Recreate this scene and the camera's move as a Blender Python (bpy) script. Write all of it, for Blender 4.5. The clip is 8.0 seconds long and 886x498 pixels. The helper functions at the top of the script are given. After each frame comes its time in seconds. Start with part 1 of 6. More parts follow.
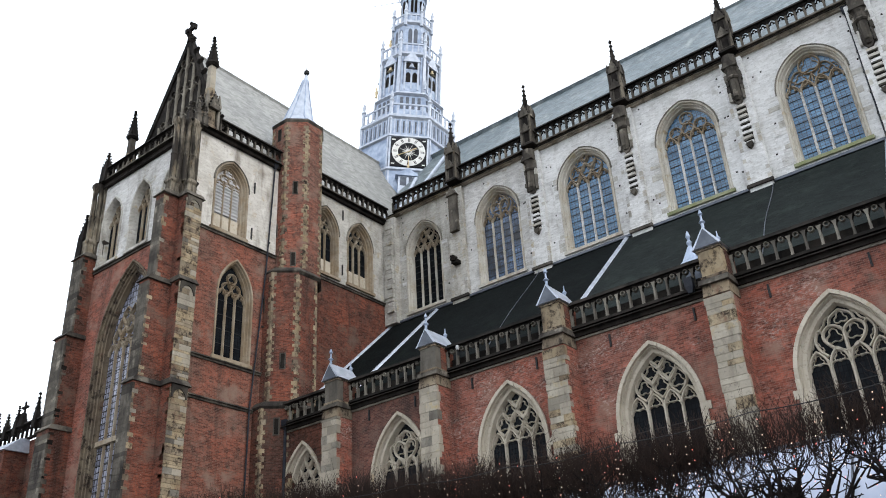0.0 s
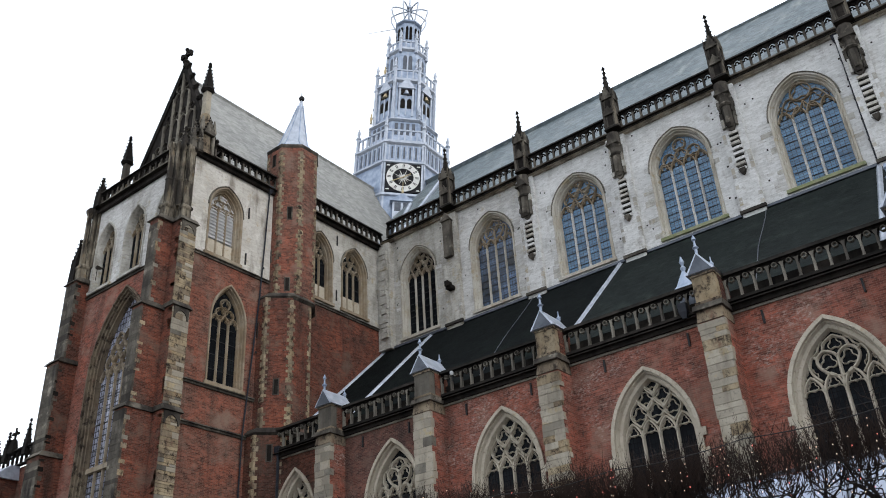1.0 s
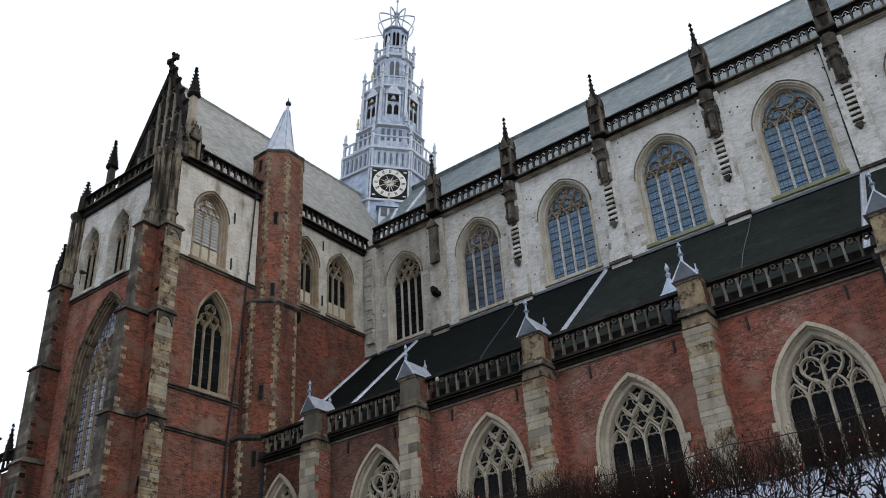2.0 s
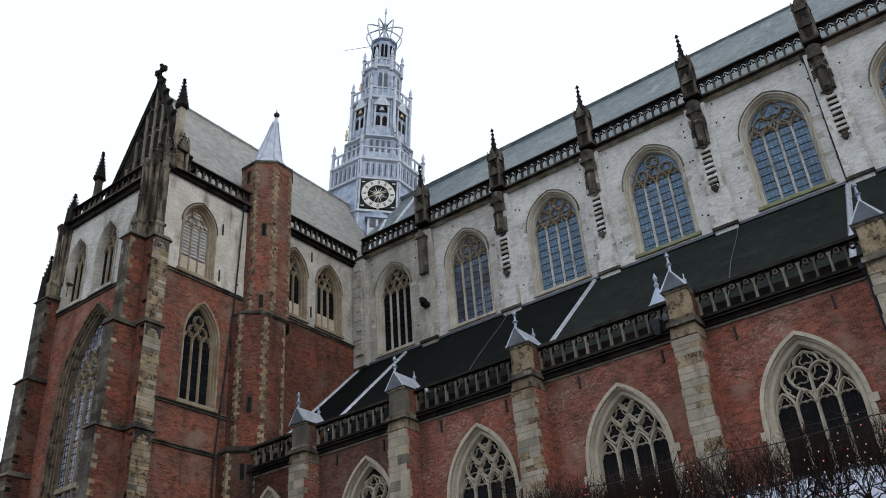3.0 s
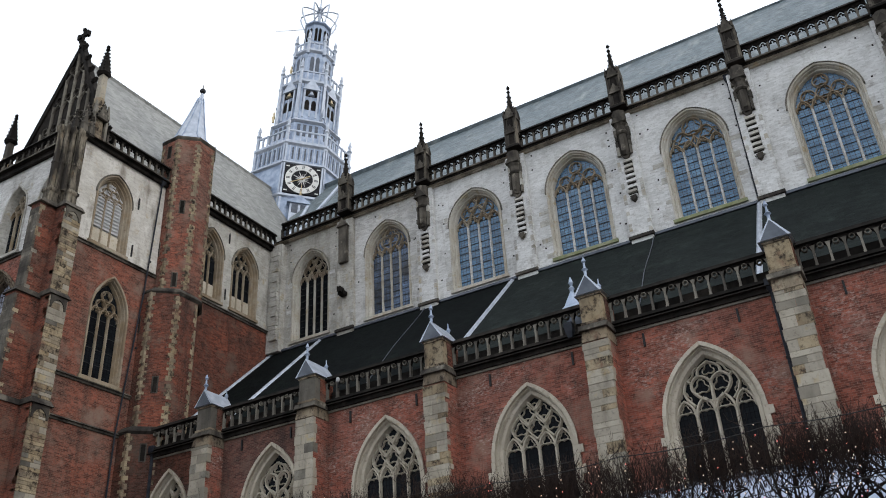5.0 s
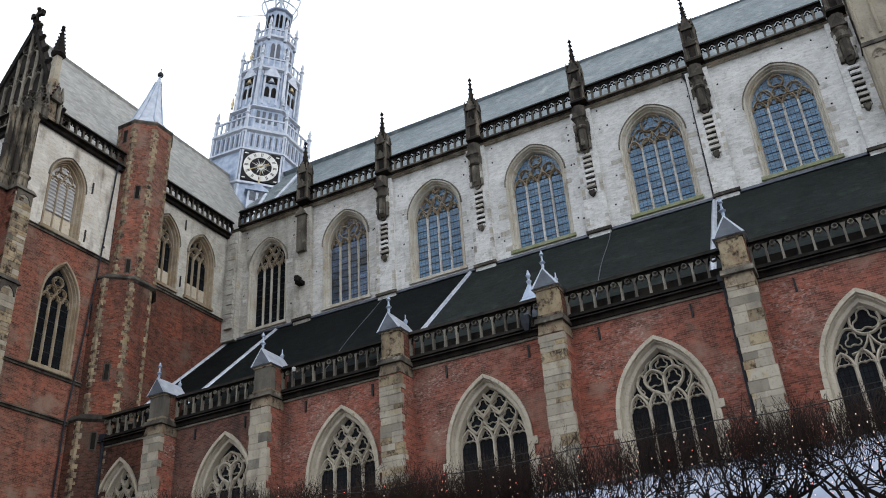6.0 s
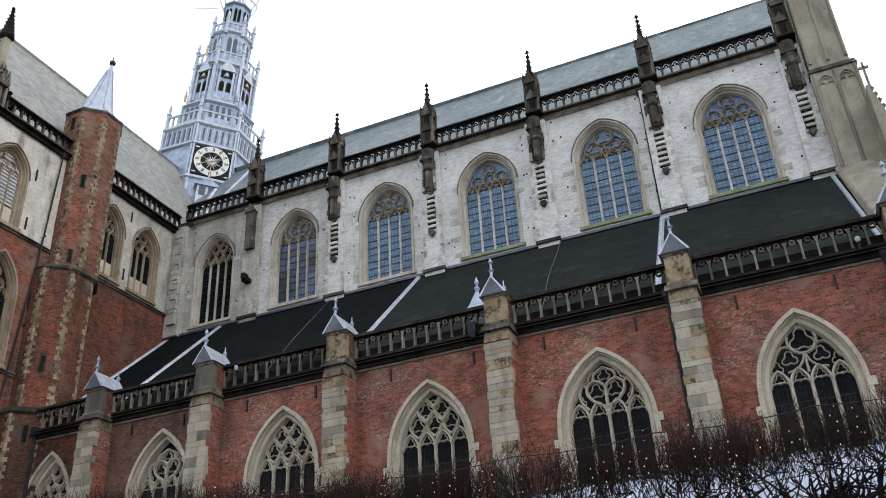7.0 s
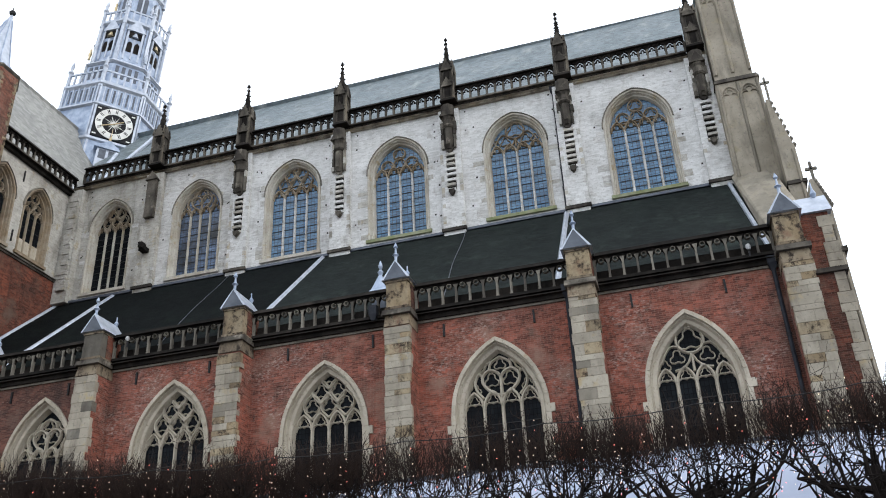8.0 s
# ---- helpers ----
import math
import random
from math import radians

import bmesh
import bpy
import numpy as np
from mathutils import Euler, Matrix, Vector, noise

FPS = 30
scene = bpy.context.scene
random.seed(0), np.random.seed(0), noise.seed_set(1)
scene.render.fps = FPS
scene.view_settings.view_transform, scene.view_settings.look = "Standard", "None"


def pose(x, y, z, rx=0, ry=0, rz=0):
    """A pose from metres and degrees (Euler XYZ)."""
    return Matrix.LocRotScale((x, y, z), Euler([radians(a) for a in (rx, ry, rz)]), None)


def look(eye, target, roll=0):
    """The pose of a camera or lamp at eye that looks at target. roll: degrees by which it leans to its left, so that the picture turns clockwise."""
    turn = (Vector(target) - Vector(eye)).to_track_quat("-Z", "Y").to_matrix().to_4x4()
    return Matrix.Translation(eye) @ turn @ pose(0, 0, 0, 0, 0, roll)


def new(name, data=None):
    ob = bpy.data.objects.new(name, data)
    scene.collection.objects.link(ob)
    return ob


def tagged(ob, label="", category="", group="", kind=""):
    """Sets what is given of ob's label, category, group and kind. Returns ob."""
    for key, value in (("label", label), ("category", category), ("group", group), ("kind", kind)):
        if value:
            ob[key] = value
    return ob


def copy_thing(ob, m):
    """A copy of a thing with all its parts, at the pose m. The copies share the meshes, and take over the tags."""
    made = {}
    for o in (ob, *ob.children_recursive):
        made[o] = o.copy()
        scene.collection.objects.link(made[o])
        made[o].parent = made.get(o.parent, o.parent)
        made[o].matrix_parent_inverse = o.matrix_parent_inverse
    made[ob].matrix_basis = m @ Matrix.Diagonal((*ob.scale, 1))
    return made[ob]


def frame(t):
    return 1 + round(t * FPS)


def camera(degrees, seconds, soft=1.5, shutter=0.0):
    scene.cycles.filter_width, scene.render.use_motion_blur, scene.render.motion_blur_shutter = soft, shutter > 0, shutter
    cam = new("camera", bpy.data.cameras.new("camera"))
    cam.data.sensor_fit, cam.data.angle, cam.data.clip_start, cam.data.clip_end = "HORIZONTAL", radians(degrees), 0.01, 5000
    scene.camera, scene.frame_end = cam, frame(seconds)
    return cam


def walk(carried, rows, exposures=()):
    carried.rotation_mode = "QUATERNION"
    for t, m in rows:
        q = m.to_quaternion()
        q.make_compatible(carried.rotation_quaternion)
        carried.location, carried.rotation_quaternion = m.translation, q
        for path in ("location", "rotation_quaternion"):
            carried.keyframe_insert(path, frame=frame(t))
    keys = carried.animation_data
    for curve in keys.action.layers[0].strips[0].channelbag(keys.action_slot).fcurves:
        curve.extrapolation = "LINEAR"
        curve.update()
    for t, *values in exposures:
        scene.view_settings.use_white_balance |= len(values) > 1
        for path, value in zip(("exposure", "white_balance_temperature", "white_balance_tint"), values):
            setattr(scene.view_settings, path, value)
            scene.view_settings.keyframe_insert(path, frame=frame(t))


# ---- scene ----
cam = camera(53.18, 8.0, soft=1.0)
walk(cam, [
    (0, pose(34.333, -39.157, 1.714, 117.911, 2.977, 38.816)),
    (0.5, pose(34.339, -39.159, 1.709, 118.619, 3.113, 38.646)),
    (1, pose(34.341, -39.161, 1.706, 119.541, 3.105, 38.467)),
    (1.5, pose(34.344, -39.162, 1.702, 119.640, 3.147, 37.969)),
    (3, pose(34.348, -39.163, 1.700, 120.538, 3.864, 37.048)),
    (3.5, pose(34.348, -39.162, 1.698, 120.670, 3.907, 36.545)),
    (4, pose(34.349, -39.163, 1.697, 120.582, 3.558, 34.781)),
    (4.5, pose(34.352, -39.163, 1.696, 120.213, 3.098, 32.526)),
    (6, pose(34.356, -39.166, 1.697, 118.952, 3.502, 27.839)),
    (6.5, pose(34.358, -39.168, 1.698, 119.016, 3.233, 26.261)),
    (7, pose(34.361, -39.167, 1.697, 119.030, 2.899, 23.794)),
    (7.5, pose(34.364, -39.166, 1.697, 118.640, 2.643, 19.976)),
    (8, pose(34.365, -39.162, 1.694, 117.692, 2.592, 16.694)),
], [(0, 0.3), (1, -0.1), (1.5, -0.34), (3, -0.48), (3.5, -0.43), (4, -0.35), (4.5, -0.28), (6, -0.1), (7, -0.02), (7.5, 0.03), (8, 0.2)])

# ---- light ----
world = bpy.data.worlds.new("overcast_sky")
scene.world = world
world.use_nodes = True
wn, wl = world.node_tree.nodes, world.node_tree.links
wn.clear()
sky = wn.new("ShaderNodeTexSky")
sky.sky_type = "NISHITA"
sky.sun_disc = False
sky.sun_elevation, sky.sun_rotation = radians(24), radians(75)
sky.dust_density, sky.air_density = 4.0, 1.0
veil = wn.new("ShaderNodeMix")
veil.data_type = "RGBA"
veil.inputs[0].default_value = 0.86
veil.inputs[7].default_value = (11.2, 11.9, 12.9, 1)
back = wn.new("ShaderNodeBackground")
back.inputs[1].default_value = 0.14
wout = wn.new("ShaderNodeOutputWorld")
wl.new(sky.outputs[0], veil.inputs[6])
wl.new(veil.outputs[2], back.inputs[0])
wl.new(back.outputs[0], wout.inputs[0])

sun_data = bpy.data.lights.new("sun", "SUN")
sun_data.energy, sun_data.angle, sun_data.color = 0.7, radians(25), (1.0, 0.96, 0.9)
sun = new("sun", sun_data)
sun.matrix_world = look((60, -20, 40), (5, -5, 10))


# ---- materials ----
class Nodes:
    """A small builder for procedural materials on world-space coordinates."""

    def __init__(self, name, rough=0.8, metal=0.0):
        self.m = bpy.data.materials.new(name)
        self.m.use_nodes = True
        self.t = self.m.node_tree
        self.b = self.t.nodes["Principled BSDF"]
        self.b.inputs["Roughness"].default_value = rough
        self.b.inputs["Metallic"].default_value = metal
        self.b.inputs["Specular IOR Level"].default_value = 0.3 if metal else 0.1
        self.pos = self.t.nodes.new("ShaderNodeNewGeometry").outputs["Position"]

    def n(self, kind):
        return self.t.nodes.new(kind)

    def math(self, operation):
        nd = self.t.nodes.new("ShaderNodeMath")
        nd.operation = operation
        return nd

    def link(self, a, b):
        self.t.links.new(a, b)

    def scaled(self, s):
        mp = self.n("ShaderNodeMapping")
        mp.inputs["Scale"].default_value = s
        self.link(self.pos, mp.inputs[0])
        return mp.outputs[0]

    def noise(self, scale, detail=4.0, vec=None, rough=0.6):
        nz = self.n("ShaderNodeTexNoise")
        nz.inputs["Scale"].default_value = scale
        nz.inputs["Detail"].default_value = detail
        nz.inputs["Roughness"].default_value = rough
        self.link(vec or self.pos, nz.inputs["Vector"])
        return nz.outputs["Fac"]

    def ramp(self, fac, lo, hi):
        r = self.n("ShaderNodeMapRange")
        r.inputs[1].default_value, r.inputs[2].default_value = lo, hi
        self.link(fac, r.inputs[0])
        return r.outputs[0]

    def mix(self, fac, a, b, mode="MIX"):
        mx = self.n("ShaderNodeMix")
        mx.data_type, mx.blend_type = "RGBA", mode
        for val, sock in ((fac, mx.inputs[0]), (a, mx.inputs[6]), (b, mx.inputs[7])):
            if isinstance(val, (int, float)):
                sock.default_value = val
            elif isinstance(val, tuple):
                sock.default_value = (*val, 1)
            else:
                self.link(val, sock)
        return mx.outputs[2]

    def colour(self, sock):
        self.link(sock, self.b.inputs["Base Color"])

    def bump(self, height, strength=0.4, dist=0.02):
        bp = self.n("ShaderNodeBump")
        bp.inputs["Strength"].default_value, bp.inputs["Distance"].default_value = strength, dist
        self.link(height, bp.inputs["Height"])
        self.link(bp.outputs[0], self.b.inputs["Normal"])

    def uv(self, fx=1.0, fy=1.0, fz=1.0):
        """Wall coordinates: along the wall, up."""
        sp = self.n("ShaderNodeSeparateXYZ")
        self.link(self.pos, sp.inputs[0])
        a = self.math("MULTIPLY_ADD")
        a.inputs[1].default_value = 0.83
        self.link(sp.outputs[1], a.inputs[0])
        self.link(sp.outputs[0], a.inputs[2])
        c = self.n("ShaderNodeCombineXYZ")
        self.link(a.outputs[0], c.inputs[0])
        self.link(sp.outputs[2], c.inputs[1])
        return c.outputs[0]

    def bricks(self, w, h, joint, offset=0.5):
        bt = self.n("ShaderNodeTexBrick")
        bt.offset = offset
        bt.inputs["Scale"].default_value = 1.0
        bt.inputs["Brick Width"].default_value, bt.inputs["Row Height"].default_value = w, h
        bt.inputs["Mortar Size"].default_value, bt.inputs["Mortar Smooth"].default_value = joint, 0.3
        bt.inputs["Color1"].default_value, bt.inputs["Color2"].default_value = (0, 0, 0, 1), (1, 1, 1, 1)
        bt.inputs["Mortar"].default_value = (0.5, 0.5, 0.5, 1)
        self.link(self.uv(), bt.inputs["Vector"])
        return bt.outputs["Color"], bt.outputs["Fac"]


def brick_material(name, red, brown, soot, mortar, wash=None, salt=(0.42, 0.31, 0.26), bloom=(0.6, 0.8)):
    """Weathered brickwork: colour patches, odd bricks, soot, pale repairs and a salty bloom."""
    k = Nodes(name, 0.9)
    tone, joint = k.bricks(0.24, 0.075, 0.006)
    c = k.mix(k.ramp(k.noise(0.45, 7, None, 0.68), 0.40, 0.60), red, brown)
    c = k.mix(k.ramp(k.noise(1.1, 7, None, 0.7), 0.55, 0.68), c, tuple(min(1.0, v * 1.55) for v in red))
    c = k.mix(k.ramp(k.noise(2.2, 7, None, 0.7), 0.5, 0.70), c, soot)
    c = k.mix(0.38, c, tone, "OVERLAY")
    c = k.mix(k.ramp(k.noise(6.5, 5, None, 0.7), 0.52, 0.78), c, soot)
    course = k.noise(1.0, 6, k.scaled((3.4, 3.4, 11.0)), 0.75)
    c = k.mix(k.ramp(course, 0.56, 0.82), c, mortar)
    c = k.mix(k.ramp(course, 0.46, 0.22), c, soot)
    streak = k.ramp(k.noise(1.0, 6, k.scaled((0.9, 0.9, 0.12)), 0.65), 0.54, 0.74)
    c = k.mix(streak, c, soot)
    if wash:
        c = k.mix(k.ramp(k.noise(0.7, 8), 0.53, 0.7), c, wash)
    fleck = k.math("MULTIPLY")
    k.link(k.ramp(k.noise(0.55, 5, k.scaled((1.0, 1.0, 1.3))), 0.48, 0.66), fleck.inputs[0])
    k.link(k.ramp(k.noise(1.0, 4, k.scaled((7.0, 7.0, 16.0)), 0.7), *bloom), fleck.inputs[1])
    c = k.mix(fleck.outputs[0], c, salt)
    fac = k.math("MULTIPLY")
    fac.inputs[1].default_value = 0.6
    k.link(joint, fac.inputs[0])
    k.colour(k.mix(fac.outputs[0], c, mortar))
    k.bump(k.mix(0.6, joint, k.noise(14, 5)), 0.45, 0.014)
    return k.m


def stone_material(name, light, mid, dark, soot=(0.45, 0.7), size=0.9, rough=0.9, fleck=None, island=1.25, courses=0.0, stain=0.0):
    k = Nodes(name, rough)
    c = k.mix(k.ramp(k.noise(size, 6), 0.38, 0.62), light, mid)
    if fleck:
        c = k.mix(k.ramp(k.noise(1.7, 3), 0.58, 0.7), c, fleck)
    if island:
        rnd = k.n("ShaderNodeObjectInfo").outputs["Random"]
        c = k.mix(k.ramp(rnd, 0.35, island), c, dark)
    c = k.mix(k.ramp(k.noise(1.3, 8, k.scaled((1, 1, 0.3))), *soot), c, dark)
    c = k.mix(k.ramp(k.noise(9, 6), 0.55, 0.85), c, dark)
    if stain:
        c = k.mix(k.ramp(k.noise(1.0, 7, k.scaled((3.2, 3.2, stain)), 0.72), 0.5, 0.62), c, tuple(0.45 * v for v in dark))
    relief = k.noise(11, 7)
    if courses:
        tone, joint = k.bricks(0.26, 0.085, 0.007)
        c = k.mix(courses * 0.35, c, tone, "OVERLAY")
        patch = k.noise(1.0, 6, k.scaled((2.2, 2.2, 8.0)), 0.7)
        c = k.mix(k.ramp(patch, 0.56, 0.86), c, dark)
        relief = k.mix(courses, relief, joint)
    k.colour(c)
    k.bump(relief, 0.45, 0.03)
    return k.m


def slate_material(name, a, b, moss, rough, shine=0.25, rows=0.18):
    k = Nodes(name, rough)
    k.b.inputs["Specular IOR Level"].default_value = shine
    tone, joint = k.bricks(0.3, rows, 0.008)
    c = k.mix(k.ramp(k.noise(0.5, 5), 0.35, 0.65), a, b)
    c = k.mix(0.22, c, tone, "OVERLAY")
    c = k.mix(k.ramp(k.noise(0.9, 7, k.scaled((1, 1, 0.5))), 0.56, 0.75), c, moss)
    c = k.mix(k.ramp(k.noise(1.0, 6, k.scaled((1.8, 1.8, 7.0)), 0.7), 0.54, 0.78), c, moss)
    k.colour(c)
    k.bump(k.mix(0.4, joint, k.noise(6, 5)), 0.5, 0.03)
    return k.m


def plain_material(name, a, b, rough, metal=0.0, scale=3.0, bump=0.15):
    k = Nodes(name, rough, metal)
    k.colour(k.mix(k.ramp(k.noise(scale, 6), 0.35, 0.68), a, b))
    if bump:
        k.bump(k.noise(scale * 5, 5), bump, 0.02)
    return k.m


def glass_material(name, a, b, rough, lead, wpane, hpane, joint, shine):
    k = Nodes(name, rough)
    tone, jt = k.bricks(wpane, hpane, joint, 0.0)
    c = k.mix(k.ramp(k.noise(0.6, 4), 0.35, 0.65), a, b)
    c = k.mix(0.25, c, tone, "OVERLAY")
    k.colour(k.mix(jt, c, lead))
    k.bump(k.mix(0.5, jt, k.noise(3.0, 3)), 0.25, 0.02)
    k.b.inputs["Specular IOR Level"].default_value = shine
    return k.m


BRICK = brick_material("red_brick", (0.265, 0.083, 0.055), (0.185, 0.074, 0.056), (0.055, 0.033, 0.028), (0.27, 0.18, 0.145), (0.25, 0.15, 0.115), (0.45, 0.36, 0.32), (0.5, 0.72))
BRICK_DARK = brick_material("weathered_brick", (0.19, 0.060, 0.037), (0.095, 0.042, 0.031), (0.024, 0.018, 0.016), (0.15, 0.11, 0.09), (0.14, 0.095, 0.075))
BRICK_BUFF = brick_material("buff_red_weathered_brick", (0.235, 0.079, 0.051), (0.155, 0.078, 0.059), (0.030, 0.022, 0.019), (0.22, 0.165, 0.135), (0.23, 0.155, 0.12))
BRICK_DARKEST = brick_material("darkest_brick", (0.14, 0.05, 0.032), (0.075, 0.036, 0.027), (0.014, 0.011, 0.010), (0.10, 0.078, 0.064), (0.075, 0.058, 0.046))
BRICK_BROWN = brick_material("brownish_weathered_brick", (0.145, 0.064, 0.048), (0.095, 0.05, 0.042), (0.04, 0.028, 0.025), (0.17, 0.125, 0.105), (0.16, 0.105, 0.085))
WASH = stone_material("whitewashed_masonry", (0.66, 0.66, 0.65), (0.52, 0.52, 0.51), (0.24, 0.22, 0.20), (0.58, 0.82), 0.5, 0.9, (0.47, 0.46, 0.44), False, 0.5)
GREYWASH = stone_material("worn_grey_masonry", (0.52, 0.505, 0.465), (0.36, 0.345, 0.31), (0.16, 0.145, 0.12), (0.5, 0.76), 0.7, 0.9, (0.40, 0.35, 0.26), False, 0.35)
CREAMWASH = stone_material("flaking_cream_whitewash", (0.62, 0.60, 0.555), (0.48, 0.455, 0.41), (0.19, 0.16, 0.13), (0.52, 0.74), 0.8, 0.9, (0.44, 0.38, 0.29), False, 0.3)
WORN = stone_material("patchy_whitewash", (0.60, 0.595, 0.58), (0.44, 0.43, 0.41), (0.20, 0.185, 0.165), (0.54, 0.8), 0.6, 0.9, (0.38, 0.35, 0.29), False, 0.5)
WORN_BED = stone_material("stained_stone_course", (0.46, 0.42, 0.35), (0.36, 0.31, 0.24), (0.10, 0.085, 0.07), (0.45, 0.68), 0.8, 0.9, (0.44, 0.36, 0.25), False)
PALE = stone_material("pale_sandstone", (0.41, 0.37, 0.30), (0.30, 0.27, 0.215), (0.10, 0.085, 0.07), (0.5, 0.78), 0.8, 0.9, (0.40, 0.32, 0.19), 2.6)
VOUSSOIR = stone_material("dressed_arch_stone", (0.54, 0.49, 0.40), (0.43, 0.385, 0.31), (0.20, 0.165, 0.125), (0.56, 0.85), 1.0, 0.88, (0.40, 0.32, 0.21), 3.2)
TRACERY = stone_material("window_sandstone", (0.52, 0.47, 0.385), (0.43, 0.385, 0.31), (0.19, 0.16, 0.125), (0.56, 0.85), 1.2, 0.85, None, False)
OCHRE = stone_material("ochre_tracery_stone", (0.33, 0.285, 0.22), (0.25, 0.19, 0.125), (0.10, 0.08, 0.065), (0.52, 0.8), 1.2, 0.85, None, False)
OCHRE_BLOCK = stone_material("ochre_sandstone", (0.30, 0.25, 0.18), (0.22, 0.17, 0.115), (0.07, 0.055, 0.045), (0.45, 0.72), 0.9, 0.9, (0.16, 0.10, 0.07), 2.0, stain=2.2)
FRAME = stone_material("worn_window_surround", (0.50, 0.48, 0.43), (0.40, 0.36, 0.295), (0.17, 0.15, 0.125), (0.54, 0.8), 1.0, 0.9, (0.36, 0.30, 0.20), False)
MOSS = stone_material("mossy_sill", (0.20, 0.22, 0.11), (0.28, 0.29, 0.20), (0.10, 0.11, 0.06), (0.5, 0.8), 1.5, 0.95, None, False)
POST = stone_material("dull_parapet_stone", (0.26, 0.24, 0.20), (0.17, 0.155, 0.13), (0.05, 0.045, 0.04), (0.48, 0.75), 1.3, 0.9)
WEST = stone_material("grey_ashlar", (0.38, 0.34, 0.275), (0.28, 0.25, 0.20), (0.13, 0.12, 0.10), (0.5, 0.78), 0.7, 0.9, (0.33, 0.29, 0.21))
QUOIN = stone_material("buff_quoin_stone", (0.37, 0.305, 0.205), (0.27, 0.205, 0.125), (0.09, 0.07, 0.055), (0.48, 0.74), 1.4, 0.9, (0.24, 0.15, 0.10), 2.0, stain=2.6)
STREAKED = stone_material("streaked_shaft_stone", (0.34, 0.30, 0.235), (0.21, 0.18, 0.135), (0.04, 0.035, 0.03), (0.40, 0.56), 1.6, 0.9, (0.30, 0.21, 0.12), 1.6, stain=0.35)
DARK = stone_material("sooty_stone", (0.15, 0.135, 0.112), (0.085, 0.076, 0.064), (0.026, 0.023, 0.021), (0.44, 0.64), 1.1, 0.92, (0.30, 0.27, 0.22))
# sooted stone, and the painted shade of niches, slits and holes
BLACK = stone_material("blackened_stone_and_shade", (0.034, 0.029, 0.025), (0.017, 0.015, 0.0135), (0.006, 0.0055, 0.005), (0.45, 0.7), 1.5, 0.92)
SLATE = slate_material("grey_slate", (0.105, 0.135, 0.15), (0.16, 0.19, 0.205), (0.30, 0.325, 0.315), 0.5)
SLATE_PALE = slate_material("pale_weathered_slate", (0.235, 0.238, 0.228), (0.29, 0.29, 0.275), (0.36, 0.36, 0.34), 0.6)
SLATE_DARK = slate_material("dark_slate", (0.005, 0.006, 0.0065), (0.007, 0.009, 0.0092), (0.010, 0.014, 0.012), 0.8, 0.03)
# the dark slate again, lifted and greened to paint in the haze
SLATE_HAZE = slate_material("hazy_dark_slate", (0.0075, 0.0098, 0.0098), (0.012, 0.016, 0.0152), (0.026, 0.037, 0.031), 0.76, 0.07)
LEAD = plain_material("pale_lead", (0.20, 0.255, 0.355), (0.41, 0.475, 0.585), 0.42, 0.25, 1.6)
LEAD_SHEET = plain_material("lead_sheet", (0.50, 0.54, 0.61), (0.33, 0.37, 0.44), 0.36, 0.35, 2.4)
LEAD_DARK = plain_material("dark_lead", (0.07, 0.08, 0.10), (0.12, 0.135, 0.16), 0.5, 0.3, 2.0)
# the blue is reflected sky, put into the base colour of the panes
GLASS = glass_material("leaded_glass_sky_reflection", (0.042, 0.118, 0.22), (0.09, 0.19, 0.305), 0.22, (0.03, 0.036, 0.045), 0.22, 0.17, 0.014, 0.5)
# dark panes with patches of the same painted sky reflection
GLASS_MIXED = glass_material("leaded_glass_patchy_reflection", (0.012, 0.016, 0.022), (0.12, 0.19, 0.32), 0.22, (0.03, 0.032, 0.035), 0.22, 0.17, 0.014, 0.4)
GLASS_DARK = glass_material("dark_leaded_glass", (0.006, 0.007, 0.0085), (0.014, 0.017, 0.020), 0.25, (0.004, 0.004, 0.005), 0.14, 0.2, 0.012, 0.03)
# grey glass whose pale lilac reflection is painted into the colour
GLASS_LILAC = glass_material("leaded_glass_lilac_reflection", (0.12, 0.125, 0.165), (0.30, 0.31, 0.38), 0.18, (0.03, 0.03, 0.035), 0.24, 0.32, 0.03, 0.5)
LOUVRE = plain_material("weathered_louvre_boards", (0.45, 0.455, 0.46), (0.34, 0.34, 0.335), 0.8, 0, 2.0)
IRON = plain_material("black_iron", (0.02, 0.02, 0.022), (0.035, 0.035, 0.035), 0.6, 0.5, 6.0)
GOLD = plain_material("gilding", (0.62, 0.50, 0.30), (0.45, 0.36, 0.22), 0.35, 0.8, 8.0)
DIAL_WHITE = plain_material("white_dial_paint", (0.75, 0.75, 0.72), (0.62, 0.62, 0.60), 0.5, 0, 3.0)
DIAL_BLACK = plain_material("black_dial_paint", (0.012, 0.012, 0.014), (0.025, 0.025, 0.028), 0.5, 0, 3.0)
BARK = plain_material("dark_bark", (0.011, 0.009, 0.0085), (0.02, 0.016, 0.014), 0.9, 0, 12.0)
TWIG = plain_material("reddish_twigs", (0.018, 0.0125, 0.011), (0.034, 0.0225, 0.018), 0.9, 0, 4.0, 0)
TENT = plain_material("white_tent_fabric", (0.36, 0.41, 0.53), (0.44, 0.48, 0.58), 0.6, 0, 0.8)
PIPE = plain_material("dark_painted_pipe", (0.018, 0.020, 0.026), (0.035, 0.038, 0.046), 0.55, 0.0, 3.0)
PAVING = stone_material("grey_paving", (0.16, 0.15, 0.14), (0.12, 0.115, 0.11), (0.07, 0.068, 0.065), (0.5, 0.8), 0.4, 0.85, None, False)


